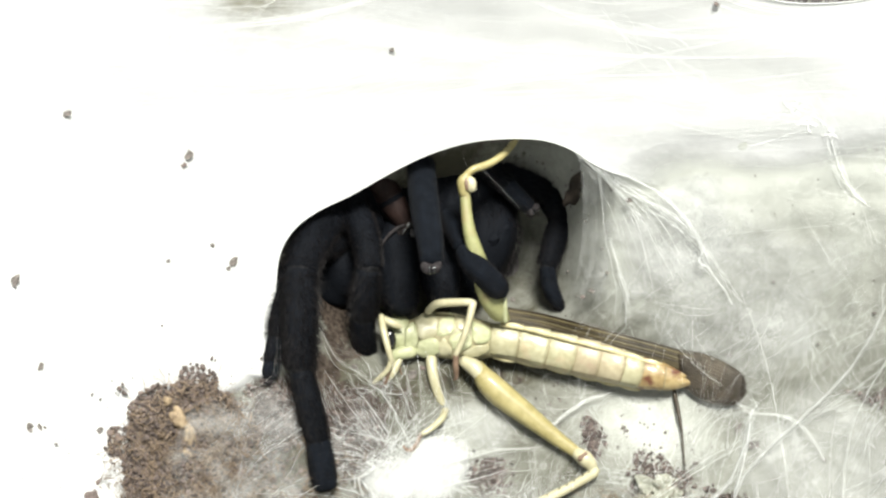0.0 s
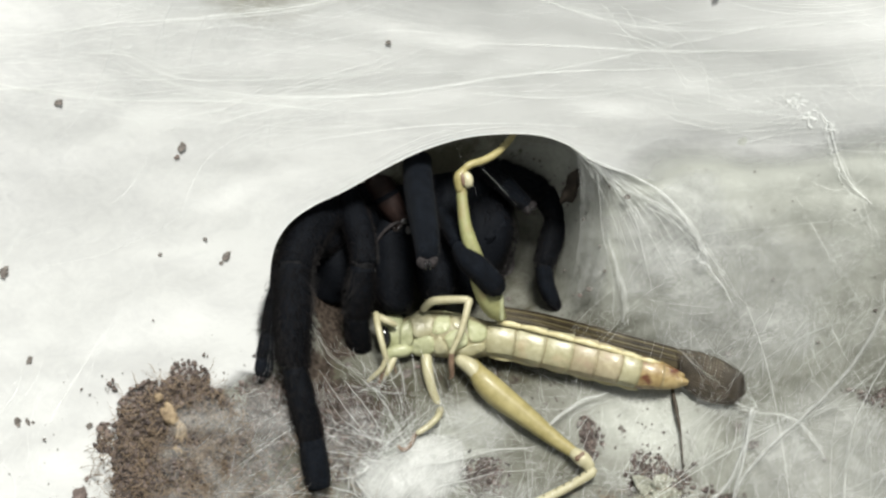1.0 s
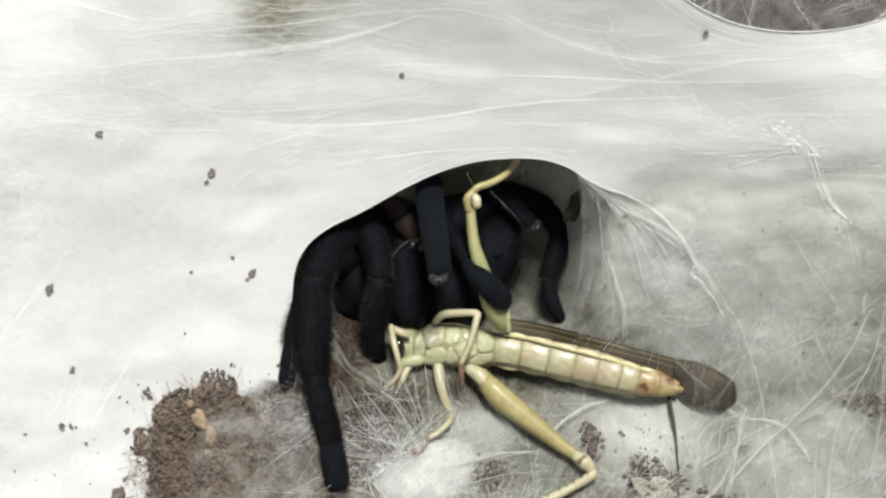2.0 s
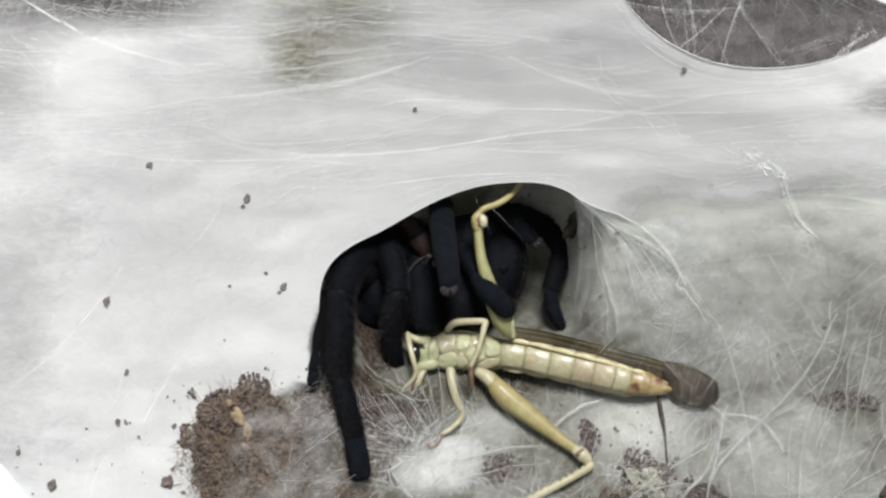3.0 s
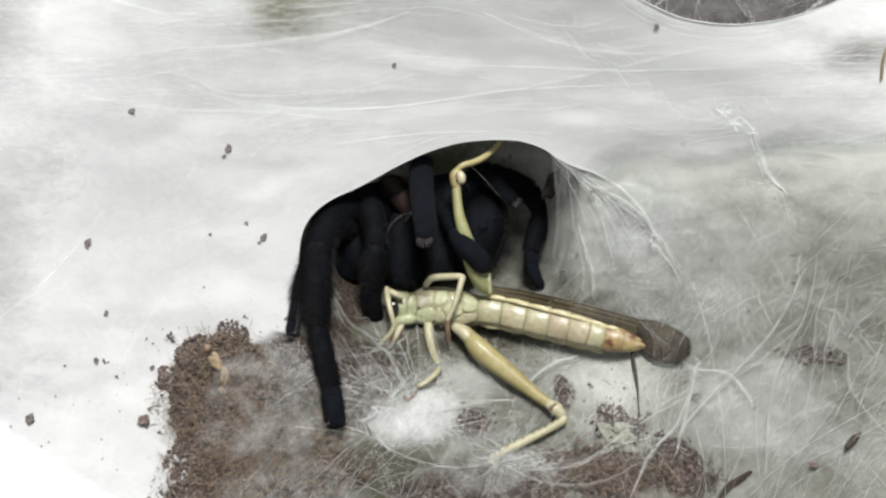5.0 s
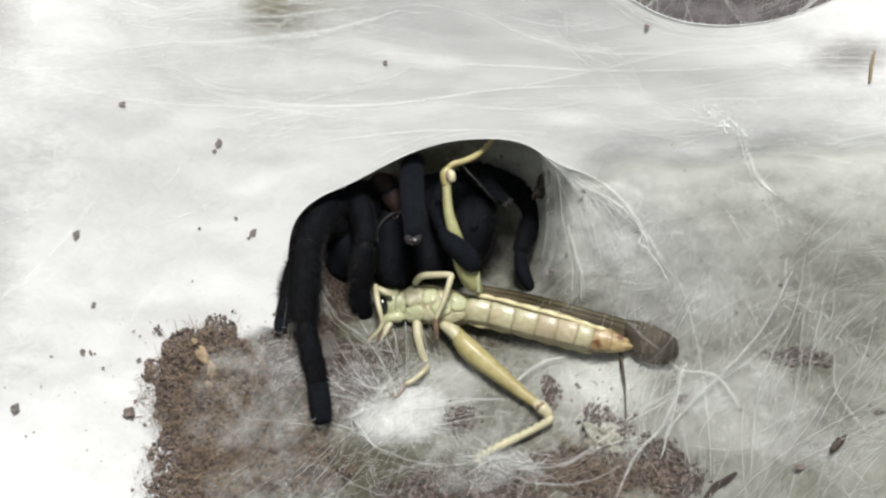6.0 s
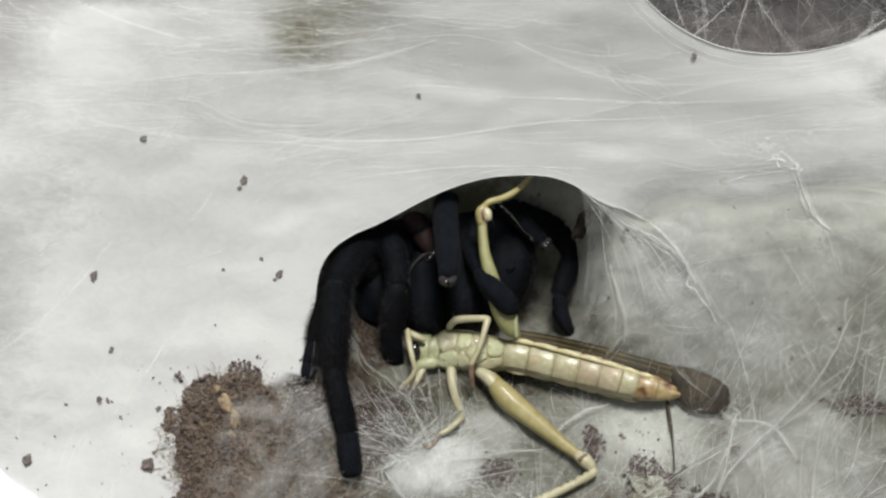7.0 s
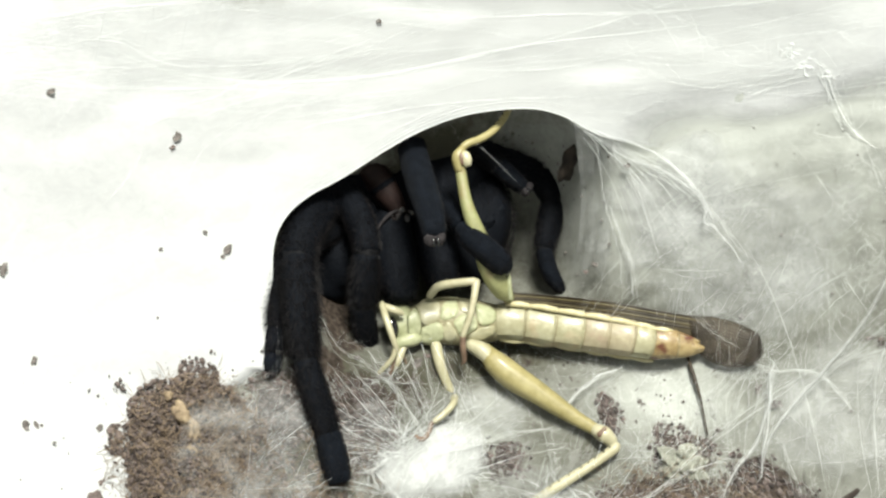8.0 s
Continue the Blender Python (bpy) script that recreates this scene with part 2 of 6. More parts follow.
def curve_points(pts, steps):
    """A smooth line through points (any dimension)."""
    v = [np.array(p, float) for p in pts]
    v = [2 * v[0] - v[1]] + v + [2 * v[-1] - v[-2]]
    out = []
    for i in range(1, len(v) - 2):
        for k in range(steps):
            t = k / steps
            a, b, c, d = v[i - 1:i + 3]
            out.append(0.5 * (2 * b + (c - a) * t + (2 * a - 5 * b + 4 * c - d) * t * t + (3 * b - a - 3 * c + d) * t ** 3))
    out.append(v[-2])
    return out


def tube(bm, pts, radii, seg=12, steps=4, flat=1.0, rounded=True, side=(0, 0, 1), shape=None):
    """A limb along points with a radius at each; flat: its thickness along side against its width."""
    line = curve_points([(*p, r) for p, r in zip(pts, radii)], steps)
    if rounded:
        rounded = float(rounded)
        a, b = line[0], line[1]
        d = (b[:3] - a[:3]) / (np.linalg.norm(b[:3] - a[:3]) + 1e-9)
        line = [np.append(a[:3] - d * a[3] * rounded * math.sin(k), a[3] * max(0.05, math.cos(k))) for k in (1.5, 1.1, 0.6)] + line
        a, b = line[-2], line[-1]
        d = (b[:3] - a[:3]) / (np.linalg.norm(b[:3] - a[:3]) + 1e-9)
        line = line + [np.append(b[:3] + d * b[3] * rounded * math.sin(k), b[3] * max(0.05, math.cos(k))) for k in (0.6, 1.1, 1.5)]
    rings = []
    for i, p in enumerate(line):
        d = Vector(line[min(i + 1, len(line) - 1)][:3] - line[max(i - 1, 0)][:3]).normalized()
        s = Vector(side)
        u = d.cross(s)
        if u.length < 1e-4:
            u = d.cross(Vector((0, 1, 0)))
        u.normalize()
        w = u.cross(d).normalized()
        ring = []
        for k in range(seg):
            a = 2 * math.pi * k / seg
            f = 1 if shape is None else shape(a)
            ring.append(bm.verts.new(Vector(p[:3]) + u * math.cos(a) * p[3] * f + w * math.sin(a) * p[3] * flat * f))
        rings.append(ring)
    for a, b in zip(rings, rings[1:]):
        for k in range(seg):
            bm.faces.new((a[k], a[(k + 1) % seg], b[(k + 1) % seg], b[k]))
    bm.faces.new(rings[0][::-1])
    bm.faces.new(rings[-1])
    return bm


def limb(pts, radii, **k):
    return tube(bmesh.new(), pts, radii, **k)


def blob(at, size, turn=(0, 0, 0), rough=0.0, detail=3, seed=0.0):
    """An uneven rounded lump."""
    bm = bmesh.new()
    bmesh.ops.create_icosphere(bm, subdivisions=detail, radius=1)
    for v in bm.verts:
        if rough:
            v.co *= 1 + rough * noise.noise(v.co * 1.7 + Vector((seed, seed * 1.3, 0)))
    bm.transform(pose(*at, *turn) @ Matrix.Diagonal((*size, 1)))
    return bm


# ---- the web's two sheets ----
def sheet_z(x, y):
    """The bowl that the web makes round the retreat's mouth."""
    h = -9.5 - 0.095 * x + 0.21 * y + 0.00727 * x * x + 0.0013 * x * y + 0.008 * y * y
    return h if h < 8 else 8 + 14 * math.tanh((h - 8) / 14)


def roof_z(x, y):
    return sheet_z(x, y)


def floor_z(x, y):
    """The silk floor: sunk where it runs in under the roof."""
    pit = 18 * math.exp(-((x - 10) / 18) ** 2 - ((y + 2) / 13.5) ** 2)
    side = min(1.0, max(0.0, (x - 17.5) / 6))
    pit *= 1 - 0.72 * side * side * (3 - 2 * side)
    # the retreat's side wall drops steeply into a pocket
    pit += 8.5 * smoothstep(26.2, 21.6, x) * smoothstep(8, 14, x) * smoothstep(-19, -6, y)
    pit += 13 * math.exp(-((x + 11) / 7.5) ** 2 - ((y + 4) / 11) ** 2)
    trough = 3.5 * math.exp(-((x - 32) / 15) ** 2 - ((y + 19) / 9) ** 2)
    return sheet_z(x, y) - pit - trough


# edge of the roof: up its free side, over the arch and out into the sheet
EDGE = [(-32.4, -45.1, 9.9), (-34.5, -35, 6.4), (-35.5, -27.9, 4.7), (-33.6, -23.7, 2.5), (-29.5, -22.5, -0.2), (-25.8, -21.6, -2.3), (-23, -19.5, -3.9), (-22.5, -12, -4.7), (-22.1, -4, -4.4), (-20.3, 0.2, -4.5), (-16.9, 3.1, -5.2), (-12.1, 5.5, -6), (-5.8, 9.1, -6.2), (-1, 11.4, -6), (4.6, 13.1, -5.6), (10.2, 13.7, -5.2), (15, 13.5, -4.7), (19, 12.2, -4.6), (21.9, 10.4, -4.8), (24.8, 9, -4.6), (31, 7.3, -3.2), (41.2, 6.1, 0.8), (54.2, 5.2, 8.4), (68.7, 4.7, 17.7)]
EDGE_LINE = [p[:2] for p in curve_points([(x, y) for x, y, z in EDGE], 6)]


EA, EB = np.array(EDGE_LINE[:-1]), np.array(EDGE_LINE[1:])


def under_roof(x, y):
    """How far a place lies behind the roof's edge, in millimetres; negative in the open."""
    d = EB - EA
    p = np.array((x, y)) - EA
    t = np.clip((p * d).sum(1) / (d * d).sum(1), 0, 1)
    v = p - d * t[:, None]
    r = np.hypot(v[:, 0], v[:, 1])
    k = int(r.argmin())
    return float(r[k]) * (1 if d[k, 0] * v[k, 1] - d[k, 1] * v[k, 0] > 0 else -1)


def roof_top(x, y):
    """The roof with its unevenness, which fades out at the edge."""
    n = 0.6 * noise.noise(Vector((x * 0.06, y * 0.16, 0))) + 0.25 * noise.noise(Vector((x * 0.2, y * 0.35, 5)))
    return roof_z(x, y) + n * smoothstep(0, 9, under_roof(x, y))


def layer(ob, name, values):
    at = ob.data.attributes.new(name, "FLOAT", "POINT")
    at.data.foreach_set("value", values)


# an opening in the roof: a round hole cut off by a taut upper hem
GAP_LOW, GAP_A, GAP_B = (46.9, 29.8, 16.1), (25, 40.2, 14.7), (66.7, 36.7, 21.6)


def round_through(a, b, c):
    (x1, y1), (x2, y2), (x3, y3) = a[:2], b[:2], c[:2]
    d = 2 * (x1 * (y2 - y3) + x2 * (y3 - y1) + x3 * (y1 - y2))
    ux = ((x1 ** 2 + y1 ** 2) * (y2 - y3) + (x2 ** 2 + y2 ** 2) * (y3 - y1) + (x3 ** 2 + y3 ** 2) * (y1 - y2)) / d
    uy = ((x1 ** 2 + y1 ** 2) * (x3 - x2) + (x2 ** 2 + y2 ** 2) * (x1 - x3) + (x3 ** 2 + y3 ** 2) * (x2 - x1)) / d
    return ux, uy, math.hypot(x1 - ux, y1 - uy)


GAP = round_through(GAP_LOW, GAP_A, GAP_B)
HEM = -0.42


def gap(x, y):
    """Negative inside the roof's opening."""
    r = math.hypot(x - GAP[0], y - GAP[1]) - GAP[2]
    return max(r, (y - GAP_B[1] - HEM * (x - GAP_B[0])) / math.hypot(1, HEM))


def hollow(x, y, at, size):
    return math.exp(-((x - at[0]) / size[0]) ** 2 - ((y - at[1]) / size[1]) ** 2)


THIN = [((-48.8, 40.2, 21), (17, 6.5), 0.72), ((-18.7, 37, 12.5), (8, 5.5), 0.3), ((-24.7, 30.7, 10.3), (4.5, 3.5), 0.25), ((-64.6, 30.1, 21.6), (6, 8), 0.15), ((-53.4, 12.5, 17.3), (9, 9), 0.1), ((-58.3, 3, 18.3), (8, 6), 0.1), ((-63.8, -7.2, 19.9), (6, 10), 0.08), ((66.9, 14.2, 18.9), (13, 13), 0.34), ((66.1, 32.9, 21.4), (9, 8), 0.25), ((-59.9, 23.4, 20.8), (12, 5), 0.08), ((-50.5, -23.5, 14.4), (20, 16), 0.08), ((63.1, 24.9, 19.9), (6, 3), 0.3), ((24.6, 36.4, 11.9), (6, 4), 0.15)]
STAIN = [((-19, 37.8, 13.1), (11, 8), 0.62), ((-24.3, 30.7, 10.1), (5, 4), 0.6), ((63.1, 25.4, 20), (7, 3.5), 0.36)]


def build_roof():
    """A sheet from the edge outwards, up and to the side, with a rolled rim."""
    bm = bmesh.new()
    rows, silk, soil = [], [], []
    n = len(EDGE_LINE)
    for j in range(110):
        f = (j / 109) ** 1.35
        row = []
        for i, p in enumerate(EDGE_LINE):
            # far border of the sheet that faces this place of the edge
            s = i / (n - 1)
            if s < 0.45:
                q = np.array((-105.0, -75 + 150 * (s / 0.45) ** 1.2))
            else:
                q = np.array((-105 + 210 * ((s - 0.45) / 0.55), 75.0))
            xy = p + (q - p) * f
            x, y = float(xy[0]), float(xy[1])
            d = float(np.hypot(*(xy - p)))
            out = smoothstep(17, 40, x) * smoothstep(0.7, 0.75, s)
            z = roof_top(x, y) - 0.5 * out * (1 - smoothstep(0, 12, d))
            row.append(bm.verts.new((x, y, z)))
            dn = 0.8 + 0.22 * math.exp(-((x - 15) / 35) ** 2 - ((y - 24) / 14) ** 2) - 0.1 * smoothstep(25, 55, -x) - 0.18 * smoothstep(48, 72, -x) - sum(k * hollow(x, y, c, w) for c, w, k in THIN)
            dn -= 1.0 * out * (1 - smoothstep(0, 11 + 5 * noise.noise(Vector((x * 0.08, y * 0.08, 3))), d))
            if s < 0.26:
                dn -= 0.7 * (1 - smoothstep(0, 6, d))
            silk.append(max(0, dn))
            soil.append(sum(k * hollow(x, y, c, w) for c, w, k in STAIN))
        rows.append(row)
    bm.verts.index_update()
    for a, b in zip(rows, rows[1:]):
        for i in range(n - 1):
            quad = (a[i], a[i + 1], b[i + 1], b[i])
            mid = sum((v.co for v in quad), Vector()) / 4
            if gap(mid.x, mid.y) > 0 and max(silk[v.index] for v in quad) > 0.03:
                bm.faces.new(quad)
    for v in bm.verts:
        for _ in range(6):
            g = gap(v.co.x, v.co.y)
            rim = g < 0 or (g < 1.2 and v.is_boundary)
            if not v.link_faces or not rim:
                break
            dx, dy = (gap(v.co.x + 0.02, v.co.y) - g) / 0.02, (gap(v.co.x, v.co.y + 0.02) - g) / 0.02
            k = g / max(1e-6, dx * dx + dy * dy)
            v.co.x, v.co.y = v.co.x - dx * k, v.co.y - dy * k
            v.co.z = roof_top(v.co.x, v.co.y)
    bmesh.ops.recalc_face_normals(bm, faces=bm.faces)
    return bm, silk, soil


# where soil shows through the floor, inside the mouth also painted shade: place, half width, half height, strength
SOIL_AND_SHADE = [((-33.4, -28.8, 3.6), (10, 10), 1.0), ((-32.9, -34.8, 5.4), (10, 12), 0.95), ((-18.5, -43.4, 1.7), (13, 5), 0.8), ((7.8, -34.9, -7.8), (4.5, 3.5), 0.7), ((23.1, -30, -8.4), (2, 3), 0.75),
          ((32.2, -35.4, -4), (5.5, 5), 0.8), ((41.1, -38.1, 0.4), (6, 3.5), 0.8), ((40.6, -40.9, 1.3), (7, 5), 0.85), ((23.6, -42.9, -3.3), (10, 4), 0.7), ((-0, -46.7, -1.9), (16, 4), 0.7), ((60.9, -21.2, 9.1), (7, 2.2), 0.6),
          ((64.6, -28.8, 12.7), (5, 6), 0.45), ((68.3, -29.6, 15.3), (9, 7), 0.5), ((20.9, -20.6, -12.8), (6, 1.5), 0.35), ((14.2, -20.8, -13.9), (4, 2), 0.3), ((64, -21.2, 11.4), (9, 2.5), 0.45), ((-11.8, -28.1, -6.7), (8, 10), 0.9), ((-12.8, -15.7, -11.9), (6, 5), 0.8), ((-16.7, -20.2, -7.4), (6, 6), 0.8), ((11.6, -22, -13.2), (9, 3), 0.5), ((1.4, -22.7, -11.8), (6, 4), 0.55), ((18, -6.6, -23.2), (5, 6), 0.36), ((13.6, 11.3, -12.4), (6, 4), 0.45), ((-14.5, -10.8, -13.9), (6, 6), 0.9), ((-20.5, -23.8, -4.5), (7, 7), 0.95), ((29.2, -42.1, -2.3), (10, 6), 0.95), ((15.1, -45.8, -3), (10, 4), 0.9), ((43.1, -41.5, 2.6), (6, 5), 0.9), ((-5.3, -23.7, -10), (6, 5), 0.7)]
BARE = [((28.3, -20.5, -11.5), (12, 4), 0.15), ((-13.4, -28.1, -6.2), (10, 12), 0.5), ((11.6, -21.2, -13.7), (10, 4), 0.4), ((19.4, -31.7, -8.4), (9, 5), 0.25), ((1.4, -23.1, -11.6), (8, 4), 0.35), ((-0, -45, -2.8), (25, 6), 0.35), ((30.5, -13.7, -10.7), (8, 3), 0.2)]
# paler silk; the spots near the roof's edge lighten the floor against its shade
PALE_SPOTS = [((33, -30, -6), (7, 5), 0.3), ((27, -27, -9), (9, 5), 0.25), ((7, -27.5, -10), (9, 5), 0.3), ((43.2, 6.1, 1.8), (34, 11), 0.5), ((26.7, -0.3, -9.1), (4, 9), 0.4), ((-3.7, -34.6, -6.6), (8, 5), 0.5), ((28.7, -25.2, -9.6), (10, 6), 0.3), ((7.2, -27.1, -10.5), (8, 4), 0.2), ((4.7, -34.3, -7.8), (8, 3), 0.3), ((30.4, -12, -10.2), (6, 4), 0.15), ((52.6, -28.1, 3.9), (8, 5), 0.2)]


def floor_top(x, y):
    """The floor with its unevenness, sunk where it runs in under the roof."""
    z = floor_z(x, y)
    v = under_roof(x, y)
    u = v - 24 * smoothstep(17, 26, x)
    z -= 0.6 * smoothstep(-2.5, 0, u) + 14 * smoothstep(0, 14, u) + smoothstep(17, 24, x) * (0.5 * smoothstep(-6, 5, v) + 7 * smoothstep(10, 17, v) * smoothstep(36, 27, x))
    return z + 0.35 * noise.noise(Vector((x * 0.12, y * 0.12, 3))) + 0.3 * noise.noise(Vector((x * 0.4, y * 0.4, 7)))


def build_floor():
    bm = bmesh.new()
    rows, silk, soil = [], [], []
    for j in range(191):
        row = []
        for i in range(251):
            x, y = -85 + i * 0.68, -75 + j * 0.68
            z = floor_top(x, y)
            row.append(bm.verts.new((x, y, z)))
            so = max(k * hollow(x, y, c, w) for c, w, k in SOIL_AND_SHADE)
            soil.append(so)
            # paler under the roof's right edge, to offset the shade it casts
            # the mouth's shade and its pocket's light are painted in by the two hollows
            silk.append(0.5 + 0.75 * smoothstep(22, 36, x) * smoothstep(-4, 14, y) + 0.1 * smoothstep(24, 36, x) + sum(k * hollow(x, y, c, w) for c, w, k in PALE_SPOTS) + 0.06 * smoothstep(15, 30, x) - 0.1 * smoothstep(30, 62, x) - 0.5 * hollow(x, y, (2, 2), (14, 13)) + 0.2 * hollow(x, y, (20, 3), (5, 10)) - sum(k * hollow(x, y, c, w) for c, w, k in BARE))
        rows.append(row)
    for a, b in zip(rows, rows[1:]):
        for i in range(250):
            # the silk floor ends some way in under the roof
            x, y = a[i].co.x, a[i].co.y
            if y > 12 and under_roof(x, y) > 9 + 8 * smoothstep(17, 26, x) + 3 * noise.noise(Vector((x * 0.2, y * 0.2, 1))):
                continue
            bm.faces.new((a[i], a[i + 1], b[i + 1], b[i]))
    return bm, silk, soil


shape, silk, soil = build_roof()
web_roof = single("web_sheet", shape, SILK, (-40, 20, 5), "white dense silk sheet over the retreat", "spider web", kind="structure")
layer(web_roof, "silk", silk)
layer(web_roof, "soil", soil)
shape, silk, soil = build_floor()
web_floor = single("web_floor", shape, SILK_FLOOR, (0, -20, -10), "off-white silk floor specked with soil, shade painted inside the mouth", "spider web", kind="structure")
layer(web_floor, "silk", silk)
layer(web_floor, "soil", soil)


# ---- tarantula ----
def bristles(line, count, length, seed, lean=0.55, thick=0.03, facing=None):
    """Bristles all over a limb given by points and radii, leaning towards its end: corners and faces in the plan."""
    rnd = np.random.RandomState(seed)
    pts = np.array(curve_points([(*p, r) for p, r in line], 6))
    k = rnd.rand(count) * (len(pts) - 1.001)
    i, f = k.astype(int), (k % 1)[:, None]
    p = pts[i] * (1 - f) + pts[i + 1] * f
    unit = lambda v: v / (np.linalg.norm(v, axis=1, keepdims=True) + 1e-9)
    d = unit(pts[i + 1, :3] - pts[i, :3])
    u = unit(np.cross(d, rnd.normal(size=(count, 3))))
    if facing is not None:
        u = unit(u + np.array(facing) - d * (d @ np.array(facing))[:, None])
    base = p[:, :3] + u * p[:, 3:] * 0.97
    way = unit(u + d * lean * rnd.uniform(0.4, 1.6, (count, 1)) + rnd.normal(size=(count, 3)) * 0.3)
    reach = length * rnd.uniform(0.25, 1, (count, 1)) ** 1.3
    bend = base + way * reach * 0.55
    tip = base + unit(way + d * 0.45) * reach
    v = unit(np.cross(way, d)) * thick
    w = unit(np.cross(way, v)) * thick
    corners = np.stack((base + v, base - v * 0.5 + w, base - v * 0.5 - w, bend + v * 0.7, bend - v * 0.35 + w * 0.7, bend - v * 0.35 - w * 0.7, tip), 1)
    tri = np.array(((0, 1, 4), (0, 4, 3), (1, 2, 5), (1, 5, 4), (2, 0, 3), (2, 3, 5), (3, 4, 6), (4, 5, 6), (5, 3, 6)))
    return corners.reshape(-1, 3), (tri[None] + 7 * np.arange(count)[:, None, None]).reshape(-1, 3)


def coat(name, shape, mat, parent, label=""):
    """Hair as one mesh under its part."""
    verts, faces = shape
    m, at = np.array(PLANE), np.array(ORIGIN[parent.name])
    me = bpy.data.meshes.new(name)
    me.from_pydata((verts @ m[:3, :3].T + m[:3, 3] - at).tolist(), [], faces.tolist())
    me.materials.append(mat)
    ob = new(name, me)
    ob.parent = parent
    return tagged(ob, label, kind="stuff")


def grooved(a):
    """The faint lengthwise grooves of a spider's leg."""
    return 1 + 0.03 * math.cos(5 * a + 0.4) + 0.015 * math.cos(9 * a)


def segment(name, pts, radii, mat, parent, label="", seg=22, cap=0.3):
    return part(name, limb(pts, radii, seg=seg, rounded=cap, shape=grooved), mat, parent, label)


def claw_pad(parent, at, way, r, seed):
    """Two soft lobes with a pair of dark claws between them."""
    w = Vector(way).normalized()
    side = w.cross(Vector((0, 0, 1))).normalized()
    for k in (-1, 1):
        c = Vector(at) + side * k * r * 0.5
        part("claw_pad", blob(tuple(c), (r * 0.62, r * 0.7, r * 0.7), (0, 0, 20 * k), 0.25, 3, seed + k), PAD, parent, "greyish claw pad")
        tip = Vector(at) + side * k * r * 0.22 + w * r * 0.5 + Vector((0, 0, r * 0.55))
        part("claw", limb([tuple(tip - w * r * 0.5), tuple(tip), tuple(tip + w * r * 0.25 - Vector((0, 0, r * 0.35)))], [r * 0.17, r * 0.15, r * 0.05], seg=8, steps=3), EYE, parent, "small dark claw")


